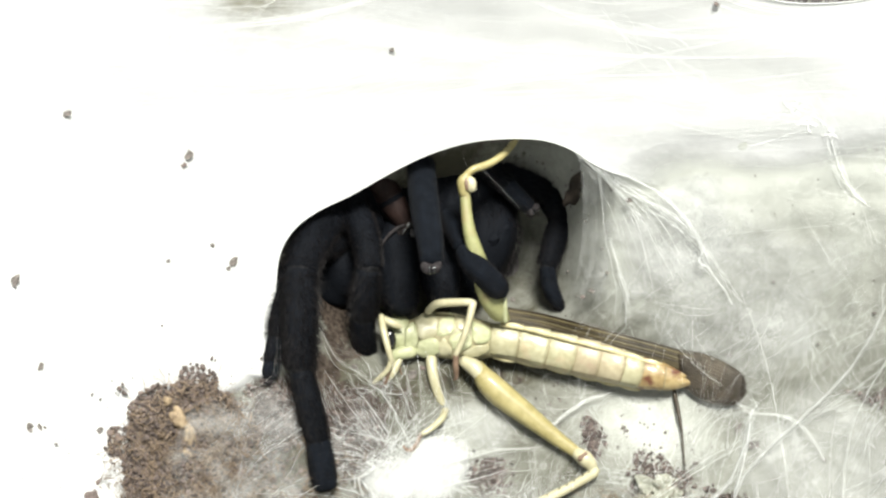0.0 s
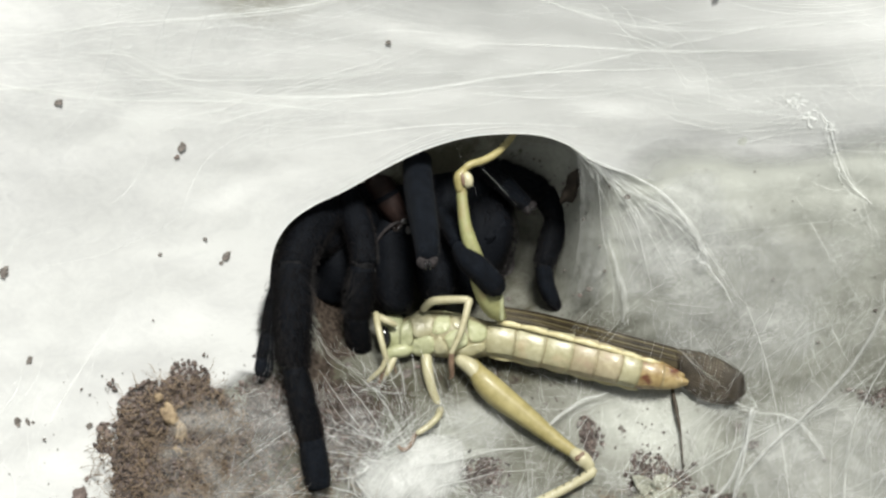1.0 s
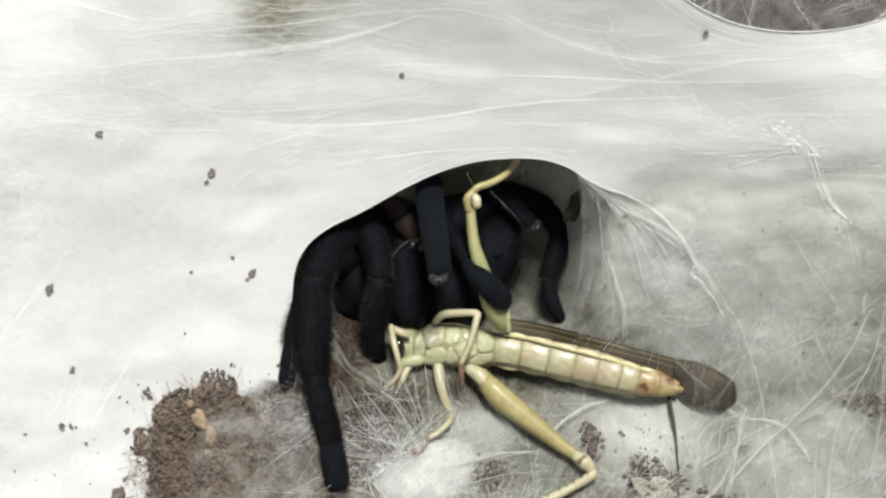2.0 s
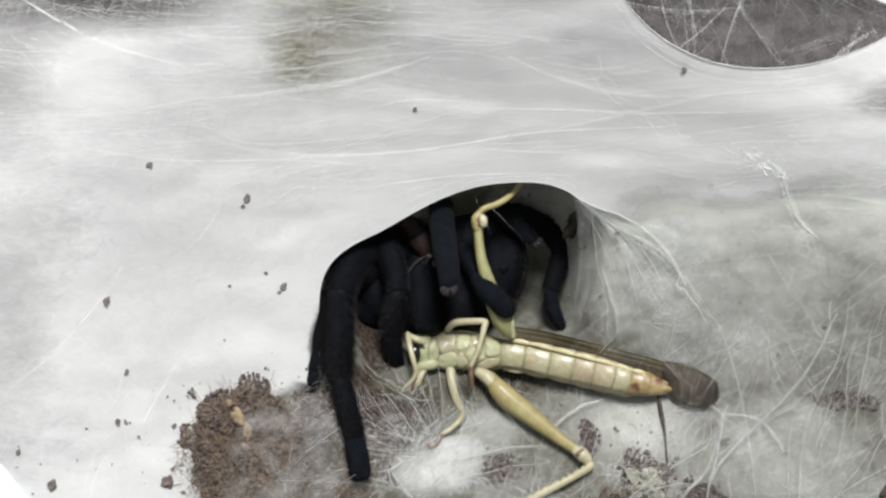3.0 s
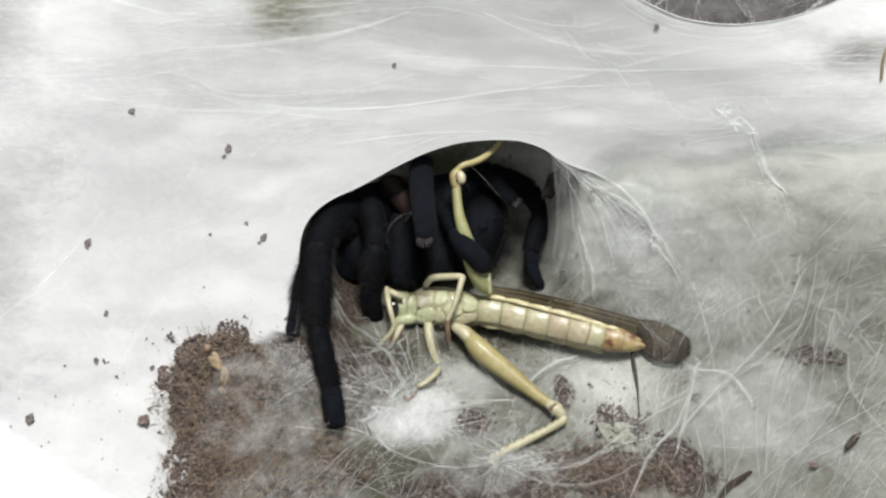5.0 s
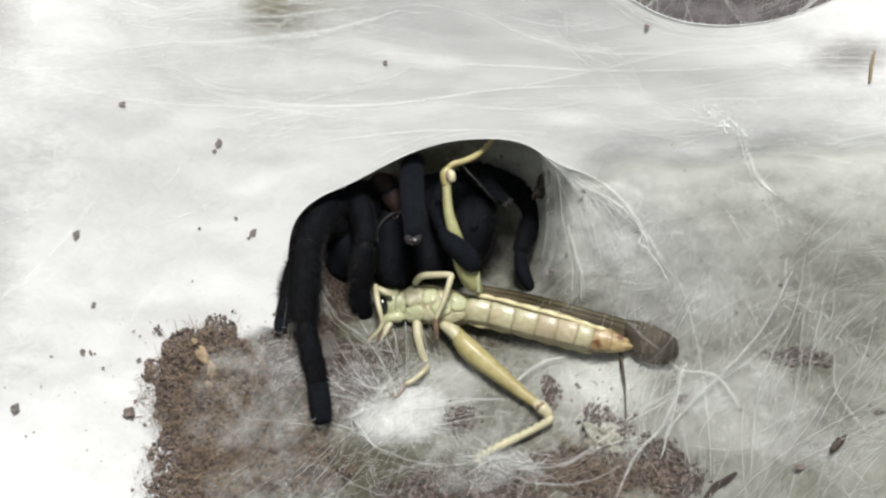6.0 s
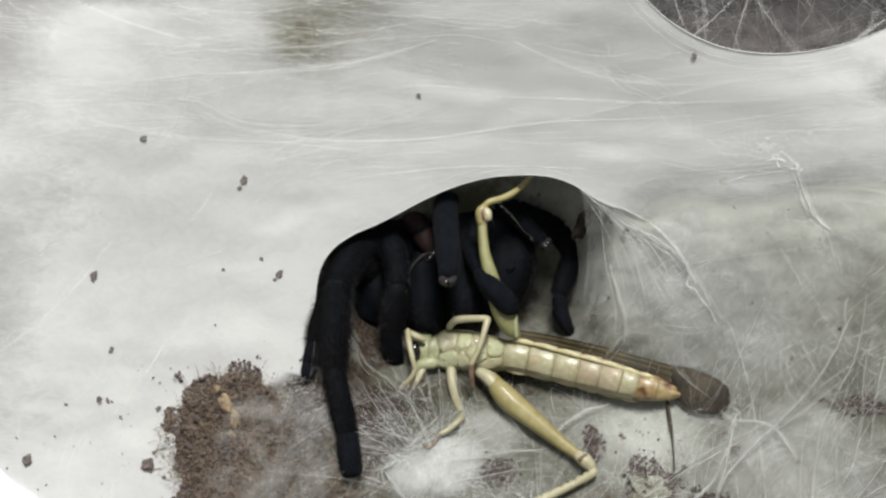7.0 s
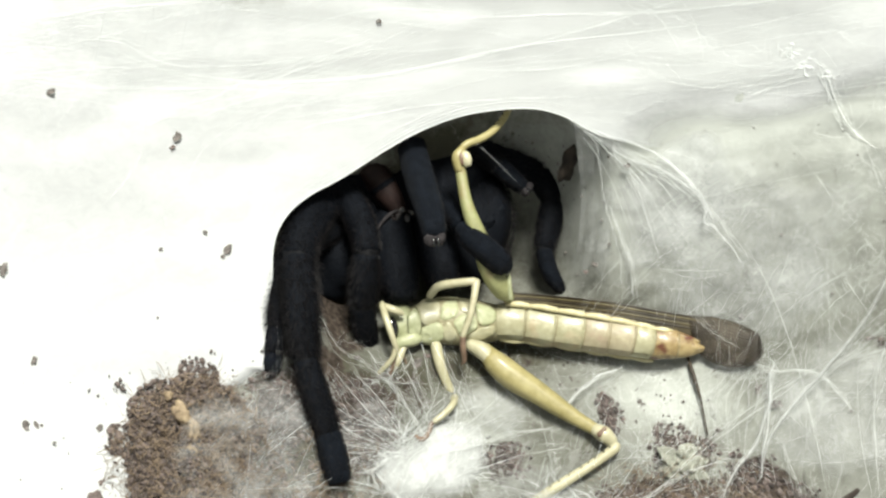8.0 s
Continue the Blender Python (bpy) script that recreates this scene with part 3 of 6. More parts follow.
def tarantula():
    t = thing("tarantula", (-3.3, -2.4, -24), "black hairy tarantula feeding at the mouth of its web", "spider")
    part("carapace", blob((-4, 7.5, -21.5), (17, 10, 5.5), (0, 0, 8), 0.12, 4), BLACK, t)
    # added black lump that fills the dark space under the roof
    part("dark_fill", blob((-4.5, 14.5, -15.5), (13.5, 4.8, 5), (0, 0, 0), 0.15, 4), BLACK, t)
    belly = part("abdomen", blob((8.6, -0.4, -23), (5.2, 7.9, 6.2), (0, 0, -6), 0.1, 4), BLACK, t)
    coat("hair", bristles([((8.6, 5.8, -22.5), 4.4), ((8.9, -0.4, -22.5), 5.3), ((8.2, -6, -22.5), 4.2)], 3600, 1.1, 3), HAIR, belly)
    # leg bases, the first enlarged to blacken the shaded gap between the legs
    for at, size, turn in (((-13.3, -3.6, -16.5), (6.6, 7.0, 4), 12), ((5, -6.6, -17.5), (4.6, 3.8, 3.4), 0), ((0.5, 10.4, -20), (10, 7.5, 4.5), 0), ((-10.5, 6.5, -19), (8, 6.5, 4), 30), ((3.2, 4.6, -18), (3.4, 6, 3), -12), ((-1.5, 9, -18.5), (5, 6, 3.4), 0)):
        hip = part("coxa", blob(at, size, (0, 0, turn), 0.15, 4), BLACK, t)
        coat("hair", bristles([(tuple(np.array(at) + (0, size[1] * f, 0)), size[0] * math.sqrt(1 - f * f)) for f in (-0.8, 0, 0.8)], 900, 0.7, 40 + turn), HAIR, hip)
    jaws = [([(-5.4, 2.8, -20), (-5.1, -2.3, -16.5), (-5, -7.2, -13.6), (-4.5, -10.6, -12.6)], [2.6, 3.1, 3.1, 2.3]),
            ([(1.1, 2.8, -20), (1.0, -3.1, -16.5), (1.4, -7.2, -14), (1.6, -9.4, -13.2)], [2.6, 3.0, 2.9, 2.1])]
    for k, (line, rad) in enumerate(jaws):
        jaw = segment("chelicera", line, rad, BLACK, t, cap=0.7)
        coat("hair", bristles(list(zip(line, rad)), 1800, 1.0, 20 + k, 0.9), HAIR, jaw)
        end = [(tuple(np.array(line[-1]) + (dx, 0.8, 0.4)), 1.0) for dx in (-1.8, 0, 1.8)]
        coat("fringe", bristles(end, 500, 1.9, 25 + k, 0.1, 0.02, facing=(0, -1.5, 0.6)), PALEHAIR, jaw, "fringe of bristles over the mouth")
    # each leg from the body outwards: name, line, radii, length of its hair
    legs = [
        [("femur", [(-8.9, 1.1, -17), (-12.6, 2.2, -13.4), (-14.8, 2.0, -11.3)], [2.3, 2.5, 2.3], 1.0),
         ("patella", [(-14.9, 2.3, -11.2), (-17, -0.3, -8.6), (-18.4, -3, -6.3), (-18.9, -5.1, -5)], [2.3, 2.65, 2.6, 2.45], 1.2),
         ("tibia", [(-18.95, -5.6, -4.7), (-18.95, -9.8, -3.1), (-18.85, -14.4, -2.1), (-18.8, -18.3, -1.6)], [2.35, 2.4, 2.2, 1.8], 1.5),
         ("metatarsus", [(-18.7, -18.9, -1.5), (-17.8, -22.3, -1.5), (-16.95, -25.6, -1.4), (-16.3, -28.3, -1.3)], [1.6, 1.75, 1.7, 1.55], 0.9),
         ("tarsus", [(-16.2, -28.7, -1.3), (-15.7, -31.9, -0.8), (-15.2, -34.7, -0.3)], [1.65, 1.85, 1.55], 0.5)],
        [("femur", [(-13.4, -0.6, -14), (-18, -3, -9.4)], [2.1, 2.1], 0.9),
         ("patella", [(-18.2, -3.3, -9), (-19.9, -5.4, -7.6), (-20.7, -6.9, -6.8)], [2.1, 2.2, 2.1], 1.3),
         ("tibia", [(-20.9, -7.3, -6.6), (-21.6, -11.2, -5.5), (-22.1, -14.2, -5)], [2.1, 1.95, 1.7], 1.7),
         ("metatarsus", [(-22.2, -14.6, -4.9), (-22.7, -16.6, -4.7), (-22.9, -17.7, -4.5)], [1.6, 1.5, 1.4], 1.0),
         ("tarsus", [(-22.9, -17.9, -4.5), (-23.2, -19.2, -4.3), (-23.4, -20, -4.2)], [1.4, 1.4, 1.15], 0.5)],
        [("femur", [(-12, 9, -20), (-12, 5.6, -15.8)], [2.2, 2.1], 0.8),
         ("patella", [(-12, 5.2, -15.5), (-10.7, 1.6, -11), (-9.7, -1.8, -8.5), (-9.4, -4.7, -7.5)], [2.0, 2.1, 2.0, 1.85], 0.8),
         ("tibia", [(-9.6, -5.2, -7.5), (-10, -8.5, -8.4), (-10.3, -11.8, -9.9)], [1.7, 2.0, 1.85], 1.2),
         ("metatarsus", [(-10.35, -12.2, -10.1), (-10.2, -15, -12), (-9.6, -17.2, -13.9)], [1.75, 1.7, 1.45], 0.6),
         ("tarsus", [(-9.5, -17.5, -14.2), (-8.7, -18.9, -16), (-7.9, -19.7, -18)], [1.4, 1.4, 1.0], 0.4)],
        [("femur", [(5, 13, -18.5), (7.4, 11.4, -19), (11.1, 8.8, -20.2), (15.2, 7.4, -21.6), (17.9, 6.2, -22.3)], [1.9, 2.1, 2.25, 2.2, 1.95], 0.7),
         ("patella", [(18.2, 5.9, -22.4), (19.9, 3.9, -22.9), (20.6, 2.3, -23)], [1.95, 1.95, 1.75], 0.6),
         ("tibia", [(20.5, 1.8, -23), (19.6, -1.5, -22.9), (18.5, -4.9, -22.4)], [1.7, 1.85, 1.5], 0.9),
         ("tarsus", [(18.4, -5.4, -22.3), (18.8, -8.2, -21.8), (19.8, -10.5, -21.3), (20.7, -11.9, -20.9)], [1.25, 1.3, 1.05, 0.4], 0.4)],
        [("tibia", [(6, 12.2, -15.5), (8.4, 10.1, -16.2), (11, 7.6, -17)], [1.7, 1.75, 1.6], 0.7),
         ("tarsus", [(11.2, 7.4, -17), (13.4, 5.3, -17.5), (14.9, 4.1, -17.8)], [1.5, 1.4, 1.15], 0.4)],
    ]
    for k, rows in enumerate(legs):
        leg = None
        for j, (name, line, rad, hair) in enumerate(rows):
            if leg is None:
                leg = piece = segment("leg", line, rad, BLACK, t)
            else:
                piece = segment(name, line, rad, VELVET if name == "tarsus" else BLACK, leg, "velvety blue-black foot" if name == "tarsus" else "")
                last, lr = rows[j - 1][1], rows[j - 1][2]
                part("joint_skin", limb([mix_point(last[-1], last[-2], 0.1), mix_point(line[0], line[1], 0.1)], [lr[-1] * 0.9, rad[0] * 0.9], seg=16, rounded=False), JOINT, leg, "greyish joint skin")
                coat("joint_fringe", bristles([(last[-1], lr[-1]), (mix_point(last[-1], line[0], 0.6), lr[-1])], 70, 0.7, 500 + 10 * k + j, 1.6, 0.014), PALEHAIR, leg, "ring of pale hairs at the joint")
            span = sum((Vector(b) - Vector(a)).length for a, b in zip(line, line[1:]))
            coat("hair", bristles(list(zip(line, rad)), int(150 * span * rad[0] ** 0.5), hair * 1.05, 100 + 10 * k + j, 0.8, 0.034), HAIR, leg)
            if hair > 1.1:
                coat("long_hair", bristles(list(zip(line, rad)), int(26 * span), hair * 1.7, 700 + 10 * k + j, 0.5, 0.026), HAIR, leg)
        if k == 0:
            for line, rad in ((rows[1][1], rows[1][2]), (rows[2][1], rows[2][2])):
                for w in (-0.42, 0.32):
                    path = [(p[0] + w * r, p[1], p[2] + 0.97 * r * math.sqrt(1 - w * w)) for p, r in zip(line, rad)]
                    part("pale_stripe", limb(path, [0.05, 0.09, 0.09, 0.06], seg=6), JOINT, leg, "faint grey line along the leg")
        if k == 4:
            claw_pad(leg, (15.4, 3.6, -17.2), (0.7, -0.7, 0.2), 1.0, 5.0)
        if k == 1:
            claw_pad(leg, (-23.5, -20.5, -3.7), (-0.2, -1, 0), 0.7, 7.0)
    palps = [([(-1.6, 14.5, -18), (-1.7, 10.8, -14), (-1.8, 6.9, -8.4), (-1.5, 2.9, -3.6), (-1.1, -0.5, 0), (-1.0, -3.3, 2)], [1.9, 2.0, 2.1, 2.05, 1.85, 1.55]),
             ([(2.4, 2.6, -15.5), (3.1, 0.6, -11.5), (3.9, -1.4, -8.8)], [1.3, 1.4, 1.3])]
    for k, (line, rad) in enumerate(palps):
        palp = segment("palp", line, rad, VELVET, t, cap=0.6)
        coat("hair", bristles(list(zip(line, rad)), 2600, 0.5, 300 + k, 0.7, 0.024), HAIR, palp)
        if k == 0:
            claw_pad(palp, (-1.05, -4.1, 2.4), (0.1, -1, 0.25), 1.3, 1.0)
        else:
            club = [(4.1, -2.4, -7.6), (5.2, -3.9, -6.7), (7, -5.6, -6.2), (8.6, -7.2, -6.2), (9.3, -7.9, -6.4)]
            foot = [1.25, 1.65, 1.8, 1.75, 1.45]
            segment("palp_tarsus", club, foot, VELVET, palp, "velvety blue-black palp end", cap=0.75)
            coat("hair", bristles(list(zip(club, foot)), 2600, 0.45, 310, 0.7, 0.024), HAIR, palp)
    skin = part("bare_patch", limb([(-8.4, 8.6, -16.6), (-6.8, 6.2, -15.6), (-5.4, 3.8, -15.4), (-4.3, 1.9, -15.4)], [2.2, 2.2, 2.0, 1.5], shape=grooved), BROWN, t, "reddish brown bare joint")
    part("dark_band", limb([(-6.2, 5.2, -15.4), (-5.9, 4.7, -15.4)], [2.2, 2.15], seg=20, rounded=0.2), BLACK, skin, "dark band across the bare joint")
    part("lip", limb([(-8.2, -3.5, -14.4), (-7.2, -1.1, -13.6), (-5.6, 0.6, -13.6), (-3.9, 1.4, -14.4)], [0.12, 0.22, 0.28, 0.18], seg=10), PAD, t, "pinkish grey lip of the jaw base")
    part("jaw_base", limb([(-7.6, -3.4, -15.6), (-6.2, -1.2, -15.4), (-3.6, 0.4, -15.8)], [1.2, 1.6, 1.4], seg=16), BLACK, t)
    for k, (p, r) in enumerate((((-3.7, 1.2, -14.4), 0.62), ((-4.3, 0.4, -14.2), 0.5), ((-3, 0.1, -14.5), 0.55), ((-5.1, 0.3, -14.2), 0.42), ((-2.3, 0.9, -14.8), 0.45))):
        part("mouthpart", blob(p, (r * 1.3, r * 0.8, r * 0.7), (0, 0, 25 + 30 * k), 0.5, 3, k), WET, t, "wet glistening mouthpart")
    for k, (p, r) in enumerate((((9.4, -0.7, -17.2), 1.15), ((8.1, -1.6, -17.2), 0.9), ((10.9, 0.5, -17.6), 0.95), ((7.2, -2.6, -17.4), 0.6))):
        part("spinneret", blob(p, (r * 1.2, r * 0.7, r * 0.6), (0, 0, 40), 0.5, 3, 9 + k), BLACK, t)
    return t


def mix_point(a, b, f):
    return tuple(x + (y - x) * f for x, y in zip(a, b))


tarantula()


# ---- locust ----
def ring_piece(pts, radii, z_flat=0.78):
    """A shell ring that flares a little over the next one."""
    return limb(pts, radii, seg=24, steps=3, flat=z_flat, rounded=False, shape=lambda a: 1 + 0.03 * math.cos(4 * a))


def mix3(a, b, f):
    return tuple(x + (y - x) * f for x, y in zip(a, b))


def ribbon(upper, lower, thick, across=8, steps=6, bulge=0.0):
    """A thin shell between two lines."""
    a, b = curve_points(upper, steps), curve_points(lower, steps)
    bm = bmesh.new()
    top, bot = [], []
    for p, q in zip(a, b):
        r1, r2 = [], []
        for k in range(across + 1):
            f = k / across
            v = p + (q - p) * f
            h = bulge * math.sin(math.pi * f)
            r1.append(bm.verts.new((v[0], v[1], v[2] + h)))
            r2.append(bm.verts.new((v[0], v[1], v[2] + h - thick)))
        top.append(r1)
        bot.append(r2)
    for rows, flip in ((top, False), (bot, True)):
        for r, q in zip(rows, rows[1:]):
            for k in range(across):
                f = (r[k], r[k + 1], q[k + 1], q[k])
                bm.faces.new(f[::-1] if flip else f)
    n = len(top)
    for i in range(n - 1):
        for k in (0, across):
            bm.faces.new((top[i][k], top[i + 1][k], bot[i + 1][k], bot[i][k]))
    for i in (0, n - 1):
        for k in range(across):
            bm.faces.new((top[i][k], top[i][k + 1], bot[i][k + 1], bot[i][k]))
    bmesh.ops.recalc_face_normals(bm, faces=bm.faces)
    return bm, a, b


def spines(line, radius, count, length, side):
    bm = bmesh.new()
    pts = curve_points(line, 8)
    for k in range(count):
        p = pts[int((k + 0.7) / (count + 0.6) * (len(pts) - 1))]
        base = Vector(p) + Vector(side) * radius * 0.7
        tip = base + (Vector(side) + Vector((0.3, 0, 0.3))).normalized() * length
        tube(bm, [base, (base + tip) / 2, tip], [0.16, 0.11, 0.03], seg=6, steps=1)
    return bm


def locust():
    t = thing("locust", (8.3, -16.6, -15), "pale yellow-green locust lying belly up, half eaten", "locust")
    # abdomen: rings from the thorax to the tail
    cuts = [((8.5, -15.5, -12), 2.5), ((12.3, -15.9, -11.6), 2.55), ((16.5, -16.8, -11), 2.75), ((20.4, -17.6, -10.2), 2.75), ((23.8, -18.3, -9.4), 2.7), ((27.1, -19.1, -8.2), 2.5), ((29.7, -19.8, -7.5), 2.3), ((32.9, -20.3, -6.7), 1.95), ((36.3, -21.1, -5.9), 0.6)]
    for i in range(7):
        (a, ra), (b, rb) = cuts[i], cuts[i + 1]
        b2 = mix3(a, b, 1.06)
        mat = (BELLY, BELLY, BELLY, WARM, WARM, BELLY, TIP)[i]
        seg = part("abdomen_segment", ring_piece([a, mix3(a, b, 0.3), mix3(a, b, 0.8), b2], [ra * 0.95, ra * 0.99, rb * 1.02, rb * 1.035]), mat, t)
        # flat belly plate, a little proud
        n = Vector((0, 0, 1))
        p0, p1 = Vector(mix3(a, b, 0.06)), Vector(mix3(a, b, 0.98))
        d = (p1 - p0).normalized()
        u = d.cross(n).normalized()
        plate = bmesh.new()
        rows = []
        for f in (0, 0.08, 0.5, 0.9, 1):
            r = ra + (rb - ra) * f
            c = p0 + (p1 - p0) * f
            edge = 0.0 if f in (0, 1) else 0.1
            rows.append([plate.verts.new(c + u * r * w + n * (r * 0.8 * math.sqrt(max(0.02, 1 - (w * 0.98) ** 2)) + edge)) for w in (-0.74, -0.6, -0.3, 0, 0.3, 0.6, 0.74)])
        for q, w in zip(rows, rows[1:]):
            for k in range(6):
                plate.faces.new((q[k], q[k + 1], w[k + 1], w[k]))
        bmesh.ops.recalc_face_normals(plate, faces=plate.faces)
        part("belly_plate", plate, mat, seg)
        rim = []
        for w in (-0.9, -0.75, -0.45, 0, 0.45, 0.75, 0.9):
            rim.append(tuple(Vector(b) + u * rb * w + n * (rb * 0.82 * math.sqrt(max(0.02, 1 - w * w)) + 0.1)))
        part("plate_rim", limb(rim, [0.05, 0.08, 0.09, 0.09, 0.09, 0.08, 0.05], seg=6, steps=2), mat, seg)
        part("seam", limb([tuple(Vector(p) + d * 0.16 - n * 0.02) for p in rim], [0.075] * 7, seg=6, steps=2), SEAM, seg)
    part("tail_tip", limb([cuts[7][0], mix3(cuts[7][0], cuts[8][0], 0.5), cuts[8][0]], [2.0, 1.55, 0.55], seg=20, flat=0.8), TIP, t, "brown-blotched tail end")
    for p, q in (((32, -18.9, -6.1), (36.1, -20.1, -5.7)), ((33.3, -20.5, -5.8), (36.6, -21, -5.4)), ((32.6, -21.5, -6.4), (36.2, -21.5, -5.9))):
        part("tail_valve", limb([p, mix3(p, q, 0.6), q], [0.7, 0.62, 0.18], seg=12, flat=0.7), TIP, t)
    # the flanks' cream folds, one scallop to each ring
    for line, wide in (([(9.9, -13.2, -10.6), (13.1, -13.6, -9.7), (16.9, -14.5, -8.9), (20.6, -15.4, -8.2), (24, -16.2, -7.5), (27.2, -17.1, -7), (29.9, -17.9, -6.6), (32.7, -18.7, -6.2)], 0.46),
                       ([(8.9, -18.1, -12), (12.4, -18.6, -11.6), (16.5, -19.4, -11), (20.4, -20.3, -10.3), (23.8, -21.1, -9.6), (27.1, -21.8, -9), (30.1, -22.4, -8.4)], 0.36)):
        for p, q in zip(line, line[1:]):
            p2, q2 = mix3(p, q, 0.03), mix3(p, q, 0.99)
            mid = np.array(mix3(p, q, 0.55)) + (0.02, 0.12 if wide > 0.4 else -0.1, 0.08)
            part("side_fold", limb([p2, tuple(mid), q2], [wide * 0.62, wide, wide * 0.8], seg=12, flat=0.8, rounded=0.5), RIDGE, t, "cream fold along the flank")
    # thorax: three plates with lobes
    part("thorax", limb([(-1.8, -15.1, -13.5), (1.4, -15, -13), (5.6, -15.5, -12.6), (9.1, -15.7, -12.4)], [2.9, 3.4, 3.2, 2.5], flat=0.74, seg=22), CREASE, t)
    axis = (((-1.8, -15.1, -13.5)), ((9.1, -15.7, -12.4)))

    def thorax_top(x, y):
        f = min(1, max(0, (x - axis[0][0]) / (axis[1][0] - axis[0][0])))
        c = mix3(axis[0], axis[1], f)
        return c[2] + 2.55 * math.sqrt(max(0.05, 1 - ((y - c[1]) / 3.6) ** 2)) * (1 - 0.22 * smoothstep(0.75, 1, f))

    plates = [
        [(-2.7, -12.6, -11), (-1.1, -11.6, -11), (0.7, -12.2, -11), (0.3, -14.8, -11), (-1.9, -15.4, -11)],
        [(-2.1, -15.7, -11), (0.3, -15.1, -11), (0.9, -17.3, -11), (-1.2, -18.3, -11), (-2.5, -17.4, -11)],
        [(1, -12.1, -11), (2.8, -11.7, -11), (3.2, -13.8, -11), (2, -14.8, -11), (0.5, -14.7, -11)],
        [(0.5, -15.2, -11), (1.9, -15.3, -11), (2.8, -17.5, -11), (1.1, -17.8, -11)],
        [(3.1, -11.7, -11), (5.4, -12.5, -11), (5.2, -14.1, -11), (3.5, -13.8, -11)],
        [(2.2, -15.2, -11), (3.4, -14.2, -11), (5.2, -14.4, -11), (5.6, -16.2, -11), (3.9, -17.2, -11), (3, -17.1, -11)],
        [(5.7, -12.7, -11), (8.2, -13.7, -11), (8.1, -15.6, -11), (6.1, -15.9, -11), (5.6, -14.2, -11)],
        [(5.9, -16.3, -11), (8.1, -16.1, -11), (7.9, -17.4, -11), (5.3, -18.2, -11), (4.3, -17.4, -11)],
        [(-4.1, -13.9, -11), (-2.8, -12.9, -11), (-2.2, -15.4, -11), (-2.9, -17.4, -11), (-4, -16.9, -11)],
    ]
    for k, poly in enumerate(plates):
        bm = bmesh.new()
        ring = [np.array(p[:2]) for p in curve_points([p[:2] for p in poly] + [poly[0][:2]], 4)[:-1]]
        mid = sum(ring) / len(ring)
        rows = []
        for f, h in ((1.0, -0.5), (0.99, 0.05), (0.93, 0.34), (0.7, 0.44), (0.25, 0.46)):
            q = [mid + (p - mid) * f for p in ring]
            rows.append([bm.verts.new((x, y, thorax_top(x, y) + h * (0.36 + 0.15 * (k % 3)) + 0.26 * noise.noise(Vector((x * 1.5, y * 1.5, k))))) for x, y in q])
        for p, q in zip(rows, rows[1:]):
            for i in range(len(ring)):
                bm.faces.new((p[i], p[(i + 1) % len(ring)], q[(i + 1) % len(ring)], q[i]))
        bm.faces.new(rows[-1])
        bmesh.ops.recalc_face_normals(bm, faces=bm.faces)
        part("thorax_plate", bm, GREEN if k in (1, 2, 5, 6, 8) else BELLY, t)
    # head under the jaws
    head = part("head", blob((-4.8, -15.1, -14), (2.4, 3.2, 2.4), (0, 0, 10), 0.1), GREEN, t)
    part("eye", blob((-6.3, -15.4, -11.8), (0.95, 1.6, 0.9), (0, 0, 8), 0), EYE, head, "glossy black eye")
    part("face", limb([(-3.3, -17.2, -11.6), (-5.3, -17.7, -11.4), (-6.1, -19.1, -11.8)], [1.1, 0.9, 0.5], seg=12), GREEN, head)
    part("brow", limb([(-7.7, -12.3, -11.4), (-6.2, -12.9, -10.6), (-4.9, -13.5, -10.6)], [0.55, 0.6, 0.4], seg=10), PALE, head)
    part("mouthpart", limb([(-4.8, -17.8, -11.3), (-4, -17.6, -11.3)], [0.35, 0.3], seg=8), EYE, head, "dark chewed mouthpart")
    part("antenna", limb([(-5.3, -18, -11), (-4.3, -21.5, -12), (-2.9, -25.7, -12.5), (-2.5, -29.7, -12.6), (-3.3, -31.5, -13)], [0.14, 0.12, 0.1, 0.1, 0.1], seg=6), DARK_FOOT, head)
    # hind legs
    hind = part("hind_leg", limb([(6.7, -19.2, -10.4), (7.6, -21, -9.4), (9.8, -23.2, -8.8), (13.5, -26, -8), (17.9, -29.4, -7), (21.1, -31.6, -6.2)], [0.8, 1.55, 1.8, 1.5, 1.05, 0.75], seg=18, flat=0.8, shape=lambda a: 1 + 0.05 * math.cos(6 * a)), TAN, t)
    part("hip", limb([(4.6, -18.6, -10.6), (6, -19.4, -10.2), (6.8, -20.3, -9.8)], [0.9, 1.2, 1.1], seg=12), PALE, hind)
    part("knee", limb([(20.8, -31.4, -6), (21.7, -32, -5.6), (22.5, -32.8, -5.4)], [0.95, 1.15, 0.9], seg=14), PALE, hind)
    part("knee_scar", limb([(20.9, -31.8, -5), (21.6, -31.1, -4.9)], [0.45, 0.3], seg=8), DARK_FOOT, hind, "dark knee crescent")
    shin = [(22.5, -33.3, -5.4), (22.9, -33.8, -5), (20.5, -35.3, -5), (17.7, -36.8, -5), (14.1, -38.7, -5.2), (11.3, -40.3, -5.6)]
    tib = part("tibia", limb(shin, [0.7, 0.74, 0.68, 0.7, 0.74, 0.66], seg=12), PALE, hind)
    part("spines", spines(shin[1:], 0.7, 9, 0.7, (-0.45, 0.75, 0.45)), EYE, tib, "row of black-tipped spines")
    part("foot", limb([(11.3, -40.2, -5.5), (10.8, -40.9, -5.4), (12.2, -42.3, -5.2)], [0.5, 0.45, 0.25], seg=8), PALE, tib)
